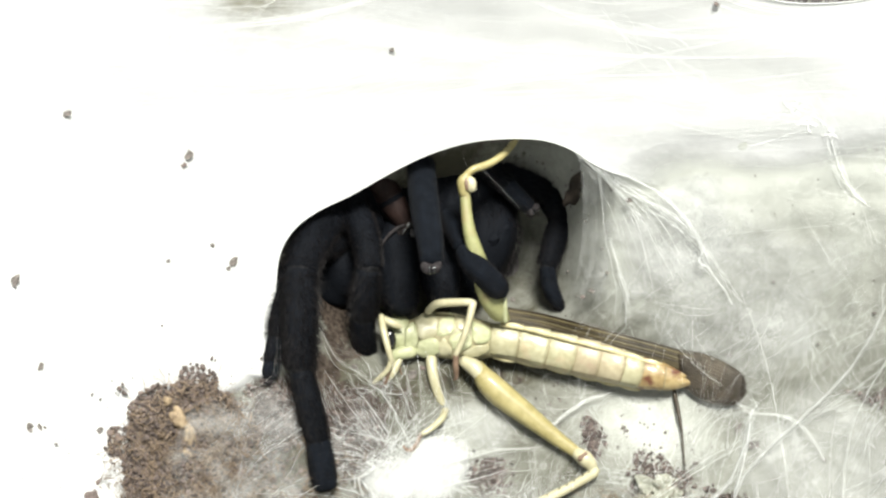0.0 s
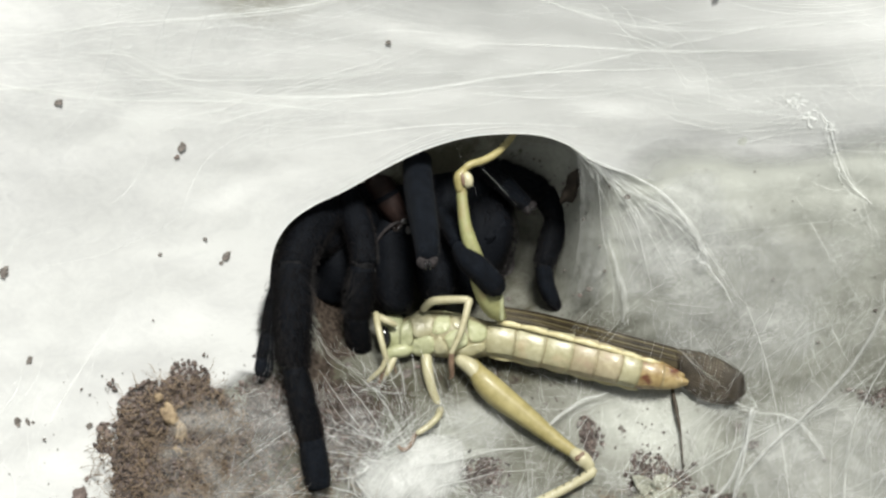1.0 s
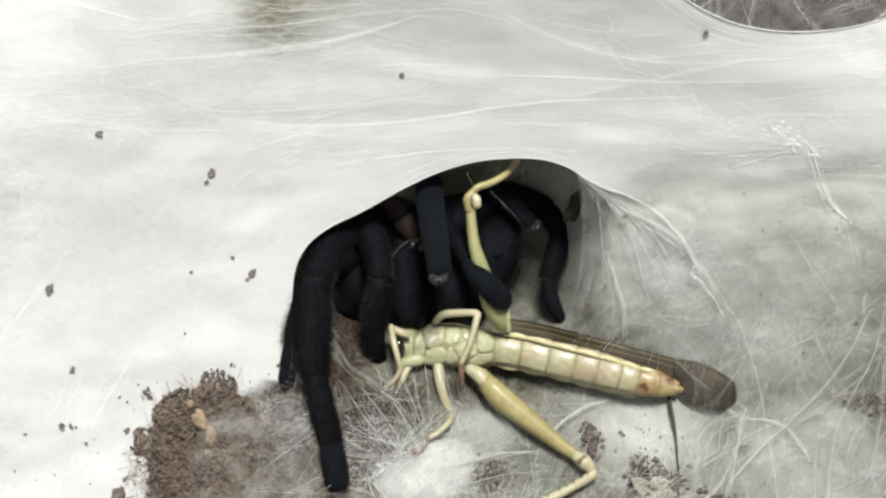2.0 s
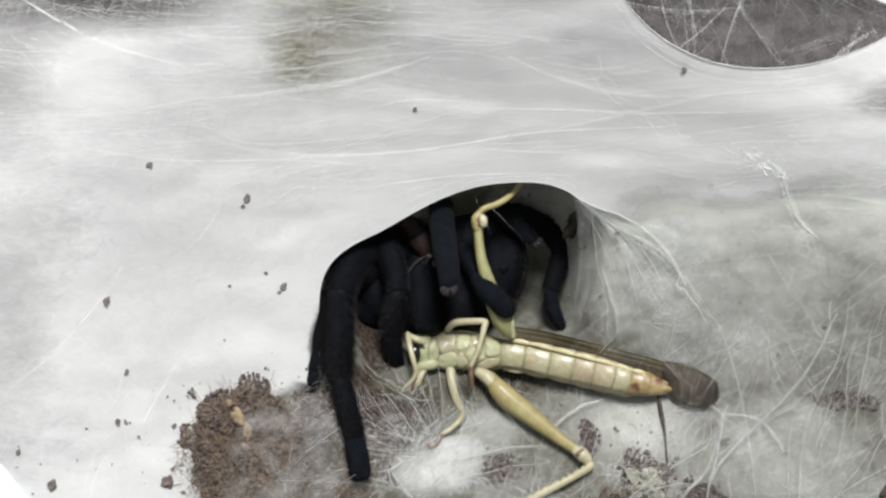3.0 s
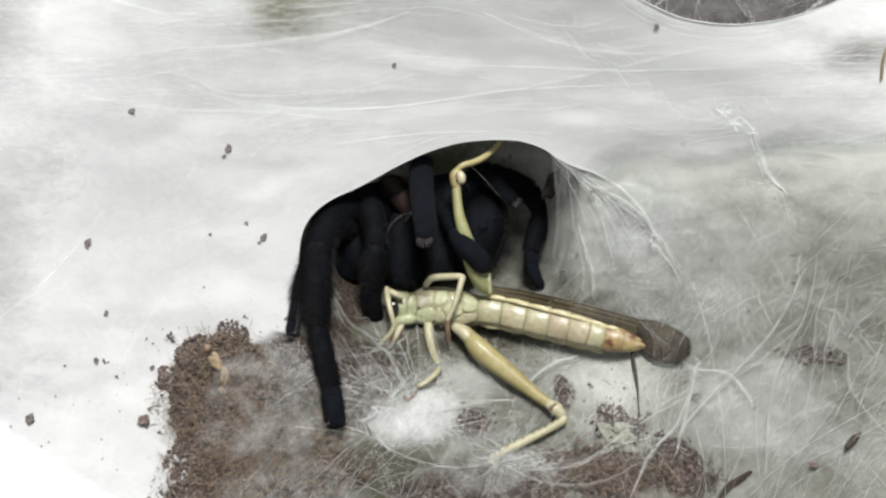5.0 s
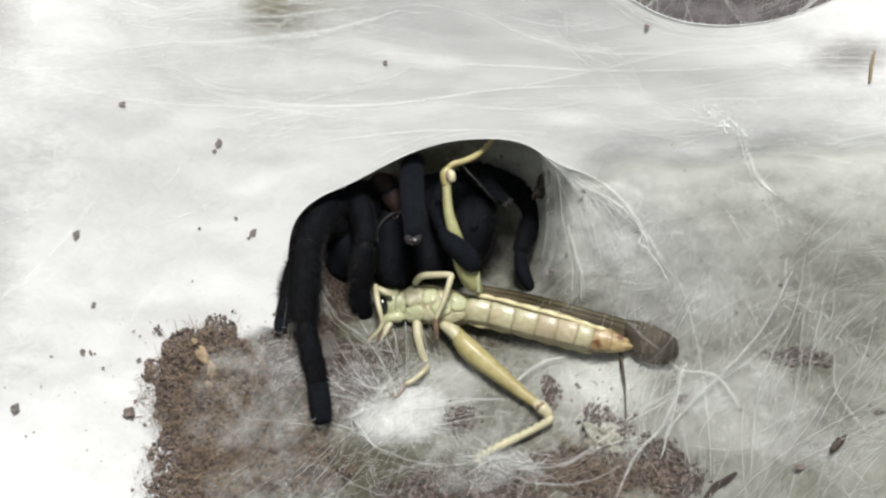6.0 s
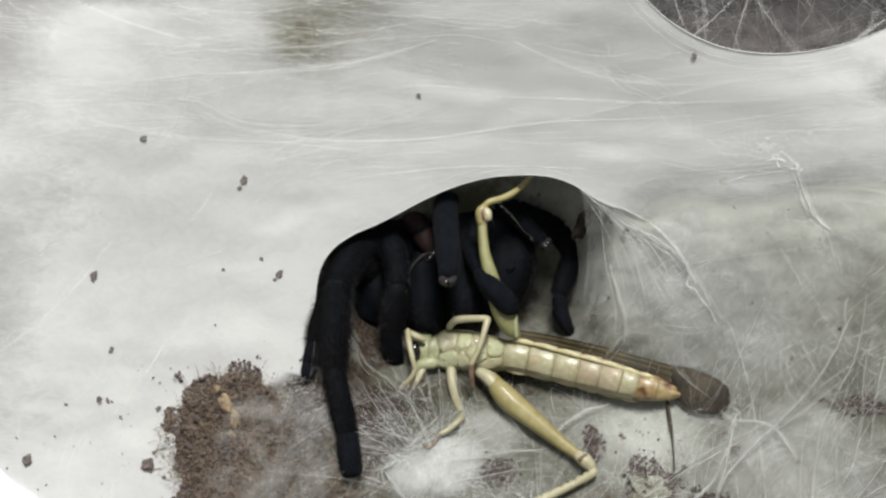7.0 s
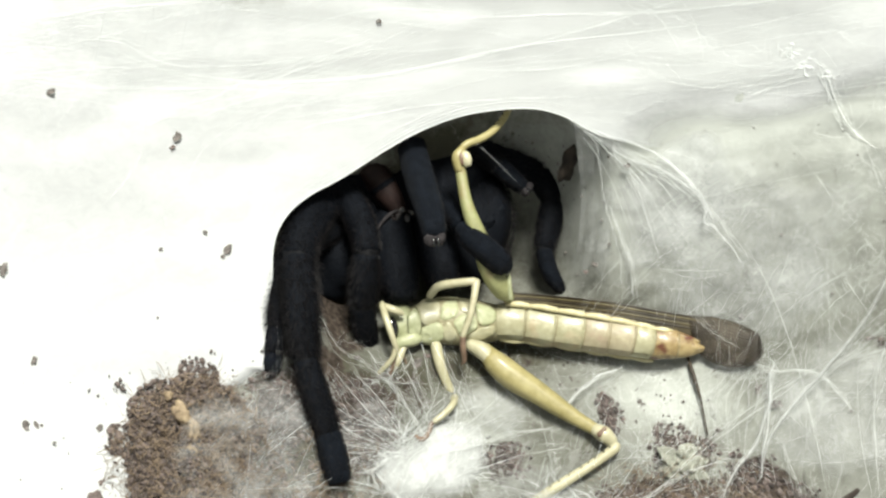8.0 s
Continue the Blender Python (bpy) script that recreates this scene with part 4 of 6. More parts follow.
    hind = part("hind_leg", limb([(10.4, -12.2, -10), (9.3, -11, -8.8), (7.6, -8, -7.6), (6.2, -3.8, -6.8), (4.8, 0.6, -6.6), (4.3, 4.3, -6.8), (4.2, 6.7, -7)], [0.8, 1.45, 1.55, 1.2, 0.9, 0.75, 0.75], seg=18, flat=0.85, shape=lambda a: 1 + 0.05 * math.cos(6 * a)), OLIVE_SHADED, t)
    part("keel", limb([(10.3, -12.4, -8.4), (10.1, -10.3, -7.8), (10.2, -9.1, -7.6)], [0.35, 0.4, 0.2], seg=8), GREEN, hind)
    part("knee", limb([(4, 6, -6.8), (3.8, 7.5, -6.6), (4.3, 8.3, -6.6)], [0.75, 0.8, 0.7], seg=14), TAN, hind)
    part("knee_cap", blob((5, 7.2, -6.2), (0.8, 1.15, 0.7), (0, 0, 10), 0.1), PALE, hind, "pale round knee cap")
    part("knee_scar", blob((4.3, 7.2, -5.9), (0.3, 0.9, 0.3), (0, 0, 8), 0.1), DARK_FOOT, hind, "dark knee crescent")
    shin = [(4.4, 8.6, -6.8), (5.4, 9.4, -6.8), (7.4, 10.1, -7.4), (9.4, 11.3, -8.2), (11.2, 13.1, -9.6), (12.7, 15.2, -12)]
    tib = part("tibia", limb(shin, [0.5, 0.54, 0.54, 0.54, 0.52, 0.46], seg=12), TAN, hind)
    part("spines", spines(shin[3:], 0.5, 4, 0.5, (-0.6, 0.6, 0.4)), EYE, tib, "row of black-tipped spines")
    # walking legs
    fore = part("fore_leg", limb([(-7.6, -12.1, -10.6), (-7.3, -13.8, -9.4), (-6.7, -16.2, -8.6), (-6.2, -18, -8.8)], [0.5, 0.52, 0.46, 0.42], seg=10), PALE, t)
    part("shin", limb([(-6.1, -18.2, -8.9), (-6.7, -19.7, -9.2), (-8, -21.1, -10), (-8.9, -22, -10.8)], [0.42, 0.4, 0.36, 0.25], seg=10), PALE, fore)
    part("foot", limb([(-6.2, -18.7, -9.2), (-6.7, -20.8, -10), (-7.3, -22.5, -10.8)], [0.3, 0.32, 0.2], seg=8), DARK_FOOT, fore)
    part("fore_leg", limb([(-7.9, -21.8, -11.4), (-6.1, -20.5, -11), (-4.8, -18.2, -11.4)], [0.5, 0.65, 0.5], seg=10), PALE, t)
    mid = part("middle_leg", limb([(-0.2, -18.5, -11.8), (-0, -20.5, -11), (0.7, -23.2, -11), (1.7, -25.5, -11.4)], [0.85, 0.8, 0.68, 0.6], seg=12), PALE, t)
    part("shin", limb([(1.9, -25.8, -11.2), (1.2, -26.5, -8), (-0.3, -27.8, -7.5), (-1.5, -28.5, -7.2)], [0.62, 0.5, 0.45, 0.4], seg=10), PALE, mid)
    part("foot", limb([(-2, -28.8, -7.1), (-2.6, -30.1, -6.6), (-3.6, -30.8, -6.2), (-4.4, -30.2, -6.4)], [0.3, 0.32, 0.3, 0.15], seg=8), DARK_FOOT, mid)
    mid = part("middle_leg", limb([(-0.7, -11.2, -11), (0.4, -10.1, -9.6), (2.7, -9.8, -8.8), (5.2, -9.7, -8)], [0.55, 0.62, 0.6, 0.55], seg=12), PALE, t)
    part("shin", limb([(5.5, -9.9, -7.8), (5, -11.9, -7.2), (4.1, -14.8, -7), (3.1, -17.1, -7.2)], [0.6, 0.5, 0.46, 0.4], seg=10), PALE, mid)
    part("foot", limb([(3.1, -17.3, -7.3), (3.1, -18.9, -8), (3.3, -20.6, -9), (3, -21.1, -9.4)], [0.42, 0.45, 0.35, 0.15], seg=8), DARK_FOOT, mid)
    # wings folded under the body
    wing, up, low = ribbon([(11.2, -11.3, -20.8), (17.3, -12.2, -18.3), (24.6, -13.7, -10.7), (31.9, -15.5, -9), (37.3, -16.9, -6.5)], [(10.8, -16.4, -16.7), (17, -17.3, -15.4), (24.9, -19, -11.6), (32.1, -20.6, -9.5), (36.7, -21.7, -6.8)], 0.15, 8, 8, 0.5)
    fore = part("forewing", wing, WING, t, "long brown forewing folded under the body")
    for f in (0.02, 0.1, 0.17, 0.26, 0.36):
        line = [p + (q - p) * f + np.array((0, 0, 0.5 * math.sin(math.pi * f) + 0.05)) for p, q in zip(up, low)]
        part("vein", limb(line[::4], [0.13 if f < 0.15 else 0.09] * len(line[::4]), seg=6, steps=2), VEIN if f not in (0.1, 0.26) else STRIPE, fore)
    fan, up, low = ribbon([(35.3, -16.5, -7.6), (38.6, -16.9, -5.8), (41.4, -18, -4), (43.3, -19.3, -2.7)], [(35.7, -21, -7.2), (37.6, -22.9, -5.6), (39.9, -23.8, -3.9), (42.4, -23.6, -2.4)], 0.1, 12, 8, 0.6)
    hindwing = part("hindwing", fan, MEMBRANE, t, "smoky netted hindwing tip")
    part("wing_lobe", ribbon([(42.7, -18.9, -3.1), (43.5, -19.9, -2.5), (43.8, -21.2, -2.1), (43.4, -22.6, -2.1)], [(41.8, -19.6, -3.7), (42, -20.8, -3.4), (42, -22.1, -3.1), (41.6, -23.5, -3)], 0.1, 4, 5)[0], MEMBRANE, hindwing)
    net = bmesh.new()
    for k in range(15):
        f = k / 14
        line = [p + (q - p) * f + np.array((0, 0, 0.6 * math.sin(math.pi * f) + 0.06)) for p, q in zip(up, low)]
        end = np.array(mix3((43.7, -19.9, -2.3), (43, -23.4, -2.1), f)) + np.array((0.5 * math.sin(math.pi * f), 0, 0))
        tube(net, [tuple(line[i]) for i in range(0, len(line), 4)] + [tuple(end)], [0.1] * (len(line[::4]) + 1), seg=4, steps=2, rounded=False)
    for i in range(1, len(up), 1):
        line = [up[i] + (low[i] - up[i]) * f + np.array((0, 0, 0.6 * math.sin(math.pi * f) + 0.06)) for f in np.linspace(0, 1, 9)]
        tube(net, [tuple(p) for p in line], [0.085] * 9, seg=4, steps=1, rounded=False)
    for k in range(4):
        a, b = mix3((42.7, -18.9, -3.1), (43.7, -20.2, -2.3), k / 3), mix3((42.3, -23.6, -2.5), (43.3, -22.9, -2), k / 3)
        tube(net, [a, tuple(np.array(mix3(a, b, 0.5)) + np.array((0.4, 0, 0.2))), b], [0.085] * 3, seg=4, steps=4, rounded=False)
    part("vein_net", net, VEIN, hindwing, "fine dark net of veins")
    return t


locust()


# ---- soil, husks and crumbs on the web ----
def grit_mesh(places, sizes, seed):
    """Many small broken crumbs in one mesh."""
    rnd = np.random.RandomState(seed)
    base = bmesh.new()
    bmesh.ops.create_icosphere(base, subdivisions=1, radius=1)
    bv = np.array([v.co for v in base.verts])
    bf = np.array([[v.index for v in f.verts] for f in base.faces])
    base.free()
    n = len(places)
    q = rnd.normal(size=(n, 3, 3))
    q = np.linalg.qr(q)[0]
    sc = sizes[:, None, None] * rnd.uniform(0.45, 1.15, (n, 1, 3))
    shape = bv[None] * rnd.uniform(0.7, 1.2, (n, len(bv), 1)) * sc
    verts = np.einsum("nij,nvj->nvi", q, shape) + places[:, None, :]
    faces = bf[None] + (np.arange(n) * len(bv))[:, None, None]
    return verts.reshape(-1, 3), faces.reshape(-1, 3)


def bulk(name, verts, faces, mat, at, label, category, kind="stuff", smooth=False, group=""):
    spot = PLANE @ Vector(at)
    m = np.array(PLANE)
    me = bpy.data.meshes.new(name)
    me.from_pydata((verts @ m[:3, :3].T + m[:3, 3] - np.array(spot)).tolist(), [], faces.tolist())
    me.materials.append(mat)
    if smooth:
        me.polygons.foreach_set("use_smooth", [True] * len(me.polygons))
    ob = new(name, me)
    ob.location = spot
    return tagged(ob, label, category, group, kind)


def clump_top(x, y):
    return roof_z(x, y) + 0.1 if under_roof(x, y) > 0 else floor_top(x, y)


class Spun:
    """Strands of one bundle, gathered into one mesh."""

    def __init__(self):
        self.v, self.f, self.n = [], [], 0

    def flat(self, pts, r):
        """A silk band of the web's own plane."""
        p = np.asarray(pts, float)
        d = np.gradient(p, axis=0)
        u = np.cross(d, (0.0, 0.0, 1.0))
        u /= np.linalg.norm(u, axis=1, keepdims=True) + 1e-9
        k = len(p)
        w = r * np.sqrt(np.sin(np.linspace(0.03, math.pi - 0.03, k)))[:, None]
        self.v.append(np.stack((p - u * w, p + u * w), 1).reshape(-1, 3))
        i = np.arange(k - 1)[:, None] * 2 + self.n
        self.f.append(np.concatenate((i, i + 1, i + 3, i + 2), 1))
        self.n += 2 * k

    def add(self, pts, r):
        p = np.asarray(pts, float)
        d = np.gradient(p, axis=0)
        d /= np.linalg.norm(d, axis=1, keepdims=True) + 1e-9
        u = np.cross(d, (0.1, 0.2, 1.0))
        u /= np.linalg.norm(u, axis=1, keepdims=True) + 1e-9
        w = np.cross(u, d)
        k = len(p)
        rr = r * np.sqrt(np.sin(np.linspace(0.08, math.pi - 0.08, k)))[:, None]
        ring = np.stack([p + rr * (u * math.cos(a) + w * math.sin(a)) for a in (0.5, 2.6, 4.7)], 1)
        self.v.append(ring.reshape(-1, 3))
        i = np.arange(k - 1)[:, None] * 3 + self.n
        for a, b in ((0, 1), (1, 2), (2, 0)):
            self.f.append(np.concatenate((i + a, i + b, i + 3 + b, i + 3 + a), 1))
        self.n += 3 * k

    def done(self, name, label, at=(0, 0, 0), mat=None):
        return bulk(name, np.concatenate(self.v), np.concatenate(self.f), mat or STRAND, at, label, "silk", smooth=True)


def soil_patch(at, half, count, seed, label, lift=0.0, size=(0.07, 0.5), ragged=1.1):
    rnd = np.random.RandomState(seed)
    pts, sizes = [], []
    while len(pts) < count:
        x, y = at[0] + rnd.normal() * half[0] * 0.62, at[1] + rnd.normal() * half[1] * 0.62
        r = ((x - at[0]) / half[0]) ** 2 + ((y - at[1]) / half[1]) ** 2
        if r + ragged * noise.noise(Vector((x * 0.3, y * 0.3, seed))) > 0.95 and rnd.rand() > 0.008:
            continue
        s = size[0] + (size[1] - size[0]) * rnd.rand() ** 3.4
        heap = lift * max(0, 1 - r) * (0.6 + 0.8 * noise.noise(Vector((x * 0.35, y * 0.35, seed + 3))))
        pts.append((x, y, clump_top(x, y) + heap * rnd.rand() + s * 0.3))
        sizes.append(s)
    v, f = grit_mesh(np.array(pts), np.array(sizes), seed)
    return bulk("soil_clump", v, f, GRIT, at, label, "soil")


soil_patch((-34.1, -28.7, 4), (8.6, 10.5), 15000, 11, "heap of loose reddish brown soil crumbs on the web", 3.0)
soil_patch((-27, -31.6, 0.8), (9, 10), 3600, 12, "brown soil crumbs under a veil of silk", 0.8)
soil_patch((-33.9, -42.2, 9.3), (7, 8), 4200, 23, "heap of loose reddish brown soil crumbs on the web", 1.6)
soil_patch((-30.9, -48.9, 11.1), (9, 7), 2500, 24, "heap of loose reddish brown soil crumbs on the web", 1.2)
soil_patch((-21.3, -24.6, -4), (5, 5), 1100, 21, "brown soil crumbs under a veil of silk", 0.5)
soil_patch((-11.8, -28.1, -6.7), (6, 8), 1500, 22, "brown soil crumbs under a veil of silk", 0.3)
soil_patch((-22.2, -41.5, 2.5), (12, 6), 2600, 13, "brown soil crumbs under a veil of silk", 0.5)
soil_patch((9.5, -45, -3.6), (15, 4), 2600, 14, "brown soil crumbs under a veil of silk", 0.5)
soil_patch((7.8, -34.5, -7.9), (4.2, 3), 500, 15, "scatter of dark soil crumbs on the silk")
soil_patch((23.1, -29.7, -8.5), (1.9, 3), 420, 16, "scatter of dark soil crumbs on the silk")
soil_patch((31.8, -35.1, -4.3), (4.6, 4.4), 1000, 17, "patch of reddish soil crumbs on the silk")
soil_patch((41.1, -40.4, 1.3), (6.5, 4.6), 1500, 18, "patch of reddish soil crumbs on the silk")
soil_patch((29.1, -42.6, -2.2), (8, 5), 2400, 25, "patch of dull brown soil under silk", 0.6)
soil_patch((60.9, -21.3, 9.1), (5.5, 1.6), 420, 19, "patch of reddish soil crumbs behind silk")
soil_patch((24.6, -41.9, -3.5), (7, 3), 700, 20, "scatter of dark soil crumbs on the silk")


def fibres(at, half, count, seed):
    rnd = np.random.RandomState(seed)
    sp = Spun()
    for _ in range(count):
        u, v = rnd.normal(size=2) * 0.45
        if u * u + v * v > 0.75:
            continue
        x, y = at[0] + u * half[0], at[1] + v * half[1]
        an, ln = rnd.uniform(0, 6.28), 0.4 + 2.2 * rnd.rand() ** 2
        z = clump_top(x, y) + rnd.uniform(0.3, 2.4)
        pts = [(x + math.cos(an + 0.4 * f) * ln * f, y + math.sin(an + 0.4 * f) * ln * f, z + 0.5 * math.sin(3 * f)) for f in np.linspace(0, 1, 6)]
        sp.add(pts, 0.018 + 0.055 * rnd.rand() ** 3)
    tagged(sp.done("plant_fibres", "short brown plant fibres in the soil heap", at, FIBRE), category="fibres")


def scatter(region, count, seed, label, top=floor_top, size=(0.06, 0.22)):
    """Loose specks, too small to count."""
    rnd = np.random.RandomState(seed)
    (x0, y0), (x1, y1) = region
    pts, sizes = [], []
    for _ in range(count):
        x, y = rnd.uniform(x0, x1), rnd.uniform(y0, y1)
        s = size[0] + (size[1] - size[0]) * rnd.rand() ** 3
        pts.append((x, y, top(x, y) + s * 0.3))
        sizes.append(s)
    v, f = grit_mesh(np.array(pts), np.array(sizes), seed)
    return bulk("soil_specks", v, f, CRUMB, (x0, y0, floor_top(x0, y0)), label, "soil")


fibres((-33.4, -28.8, 3.6), (11, 12), 4200, 71)
fibres((-31.5, -41.6, 7.5), (12, 11), 2600, 73)
fibres((-20, -38, 0), (14, 12), 1800, 74)
fibres((30, -42, -2), (16, 8), 1500, 75)
fibres((31.8, -35.1, -4.3), (6, 5), 60, 72)
scatter(((12, -40), (62, 12)), 420, 31, "fine dark specks strewn over the silk floor")
scatter(((14, -14), (26, 14)), 120, 32, "fine dark specks strewn in the retreat", size=(0.1, 0.35))
scatter(((-8, -40), (40, -22)), 380, 33, "fine dark specks strewn over the silk floor", size=(0.08, 0.3))
scatter(((-66, -40), (-36, -18)), 110, 34, "fine dark specks on the white silk sheet", top=roof_z, size=(0.06, 0.2))


def crumb(at, size, turn, seed, mat, pale=False):
    bm = blob(at, size, (0, 0, turn), 0.9, 2, seed)
    label = "small reddish brown soil crumb on the silk" if pale else "small dark soil crumb on the silk"
    single("soil_crumb", bm, mat, at, label, "soil crumb", "crumbs on the web", smooth=False)


ON_ROOF = [((-6.5, 25, 1.7), 0.42, 0), ((-46.4, 15, 14.4), 0.5, 20), ((-33.2, 10.5, 4.5), 0.7, 60), ((-33.8, 9.2, 4.4), 0.45, 10), ((-52.6, -5.5, 14.7), 0.7, 70), ((-28, -3.7, -1.5), 0.75, 30), ((-28.6, -4.6, -1.3), 0.4, 0),
           ((-50, -16.2, 13.2), 0.5, 70), ((-43.6, -24.8, 9.7), 0.5, 20), ((-44, -33, 12.5), 0.85, 130), ((-51, -23.6, 14.9), 0.6, 30), ((-49.8, -23.7, 14.1), 0.35, 90), ((-36.1, -3.5, 3.1), 0.2, 0), ((-30.6, -1.4, 0.2), 0.3, 0),
           ((-59.1, -31.7, 20), 0.9, 80), ((-63.7, -26.8, 20.8), 0.45, 60), ((-51.1, -23.3, 14.9), 0.5, 20), ((-50, -23.4, 14.2), 0.35, 80), ((-49.4, -23.7, 13.8), 0.25, 0), ((-41.8, -34.6, 11.5), 0.4, 0),
           ((-46.3, 15.1, 14.3), 0.4, 0), ((34.9, 30.4, 11.3), 0.35, 0), ((35, 30.2, 11.2), 0.35, 0), ((-66.9, -3.9, 20.9), 0.3, 0), ((-36, -3.4, 3.1), 0.25, 0), ((-54.9, -24, 17.3), 0.25, 0), ((-48.1, -25.8, 13.4), 0.25, 0)]
ON_FLOOR = [((27.6, 5.1, -5.4), 0.5, 0), ((46.7, -6.1, 0.5), 0.3, 0), ((44.4, -29, -0.7), 0.75, 10), ((42.9, -26.9, -2.3), 0.5, 60), ((27.7, -28, -8.2), 0.45, 0), ((28.1, -28.4, -7.9), 0.35, 0), ((37.1, -32.3, -3.2), 0.5, 0), ((36.6, -32.9, -3.2), 0.3, 0),
            ((52.3, -14.5, 2.8), 0.25, 0), ((42.2, -17, -4.8), 0.5, 30), ((37.7, 2, -2.4), 0.3, 0), ((23.5, -8.3, -11.9), 0.45, 0), ((22.4, -9.2, -12.9), 0.35, 0), ((25.5, -5.5, -10.6), 0.25, 0), ((13.1, -10.4, -22.9), 0.4, 0),
            ((44.6, -29.2, -0.6), 0.75, 0), ((52.8, -30.2, 4.7), 0.3, 0), ((54.8, -37.2, 7.9), 0.25, 0), ((63.7, -22, 11.4), 0.3, 0), ((58.1, -9.8, 7.6), 0.3, 0), ((-3, -20.6, -11.7), 0.9, 40), ((-1.5, -19.7, -12.5), 0.5, 0), ((-11.5, -19.2, -10.1), 0.5, 0), ((-7.7, -21.9, -8.7), 0.4, 0)]
for k, (p, r, turn) in enumerate(ON_ROOF + ON_FLOOR):
    crumb(p, (r * 0.92, r * 0.66, r * 0.42), turn, k * 1.7, GRIT if k % 9 == 3 else CRUMB, k % 9 == 3)
crumb((44.7, -29.1, -0.4), (1.0, 0.55, 0.4), 5, 96.0, CRUMB)
crumb((43, -26.9, -2.2), (0.7, 0.35, 0.3), 60, 97.0, CRUMB)
single("seed", blob((65, -34.1, 15.3), (1.6, 0.6, 0.5), (0, 0, 52), 0.5, 3, 91.0), STEM, (65, -34.1, 15.3), "glossy dark brown seed caught in the silk", "seed")
crumb((60.1, -38, 12.8), (0.9, 0.4, 0.3), 0, 92.0, GRIT, True)
crumb((-44, -32.6, 13.1), (0.85, 0.8, 0.5), 50, 93.0, GRIT, True)

flake_at = (21.4, 6.9, max(floor_top(21.4 + dx, 6.9 + dy) for dx in (-1, 0, 1) for dy in (-2, 0, 2)) + 0.2)
flake = blob(flake_at, (1.2, 2.7, 0.4), (6, 16, -25), 0.9, 3, 4.0)
single("bark_flake", flake, FLAKE, flake_at, "dull brown bark flake in the retreat", "bark flake")
husks = [((-34.1, -24.2, 5.3), (1.0, 1.6, 0.5), 30), ((-32.9, -26.5, 4.9), (0.7, 1.4, 0.4), 10), ((-33.3, -28.6, 5.5), (0.5, 0.9, 0.35), 60), ((-35.7, -21.8, 5.4), (0.6, 0.5, 0.35), 0)]
for k, (p, sz, turn) in enumerate(husks):
    single("seed_husk", blob(p, sz, (15, 20, turn), 0.7, 3, 40.0 + k), HUSK, p, "pale tan husk lying on the soil heap", "husk", "husks on the soil")
for k, (p, sz) in enumerate((((31.6, -35.6, -3.6), (2.0, 1.5, 0.8)), ((32.9, -37.3, -2.5), (1.6, 1.3, 0.7)), ((30.6, -37.4, -3.2), (1.3, 1.2, 0.6)))):
    single("mould_flake", blob(p, sz, (0, 0, 40 * k), 1.3, 4, 60.0 + k), LICHEN, p, "pale greenish crumbly mould flake on soil", "mould flake", "mould flakes")
leaf = limb([(51.5, -40.2, 7.4), (50.2, -41.4, 6.9), (48.4, -42.8, 6.4), (46.8, -45, 6.3)], [0.35, 0.6, 0.7, 0.4], seg=10, flat=0.35)
single("dead_leaf", leaf, FLAKE, (49, -42.5, 6.4), "curled dark dead leaf strip on the silk", "leaf")
stem = limb([(35, -22.3, -7.8), (35.2, -24.8, -6.3), (35.5, -28.2, -4.8), (35.5, -32.9, -3.1)], [0.24, 0.32, 0.16, 0.12], seg=8)
single("dry_stem", stem, STEM, (35.6, -28.3, -5.2), "thin dark dry stem under the locust's tail", "stem")
single("dry_stem", limb([(67.5, 25.4, 21.2), (67.2, 23.5, 21), (67.1, 21, 20.6)], [0.16, 0.24, 0.2], seg=8), STRAW, (67.3, 23.5, 20.9), "short yellowish straw caught in the web", "stem")


# ---- silk strands ----
def draped(a, b, top, bow, lift, rnd, steps=9, wobble=0.15):
    """A strand from a to b in the plan that bows sideways and lies over a surface."""
    a, b = np.array(a[:2]), np.array(b[:2])
    d = b - a
    side = np.array((-d[1], d[0]))
    out = []
    ph = rnd.uniform(0, 6.28, 2)
    for k in range(steps):
        f = k / (steps - 1)
        q = a + d * f + side * (bow * 4 * f * (1 - f)) + wobble * np.array((math.sin(7 * f + ph[0]), math.sin(9 * f + ph[1])))
        out.append((q[0], q[1], top(q[0], q[1]) + lift))
    return out


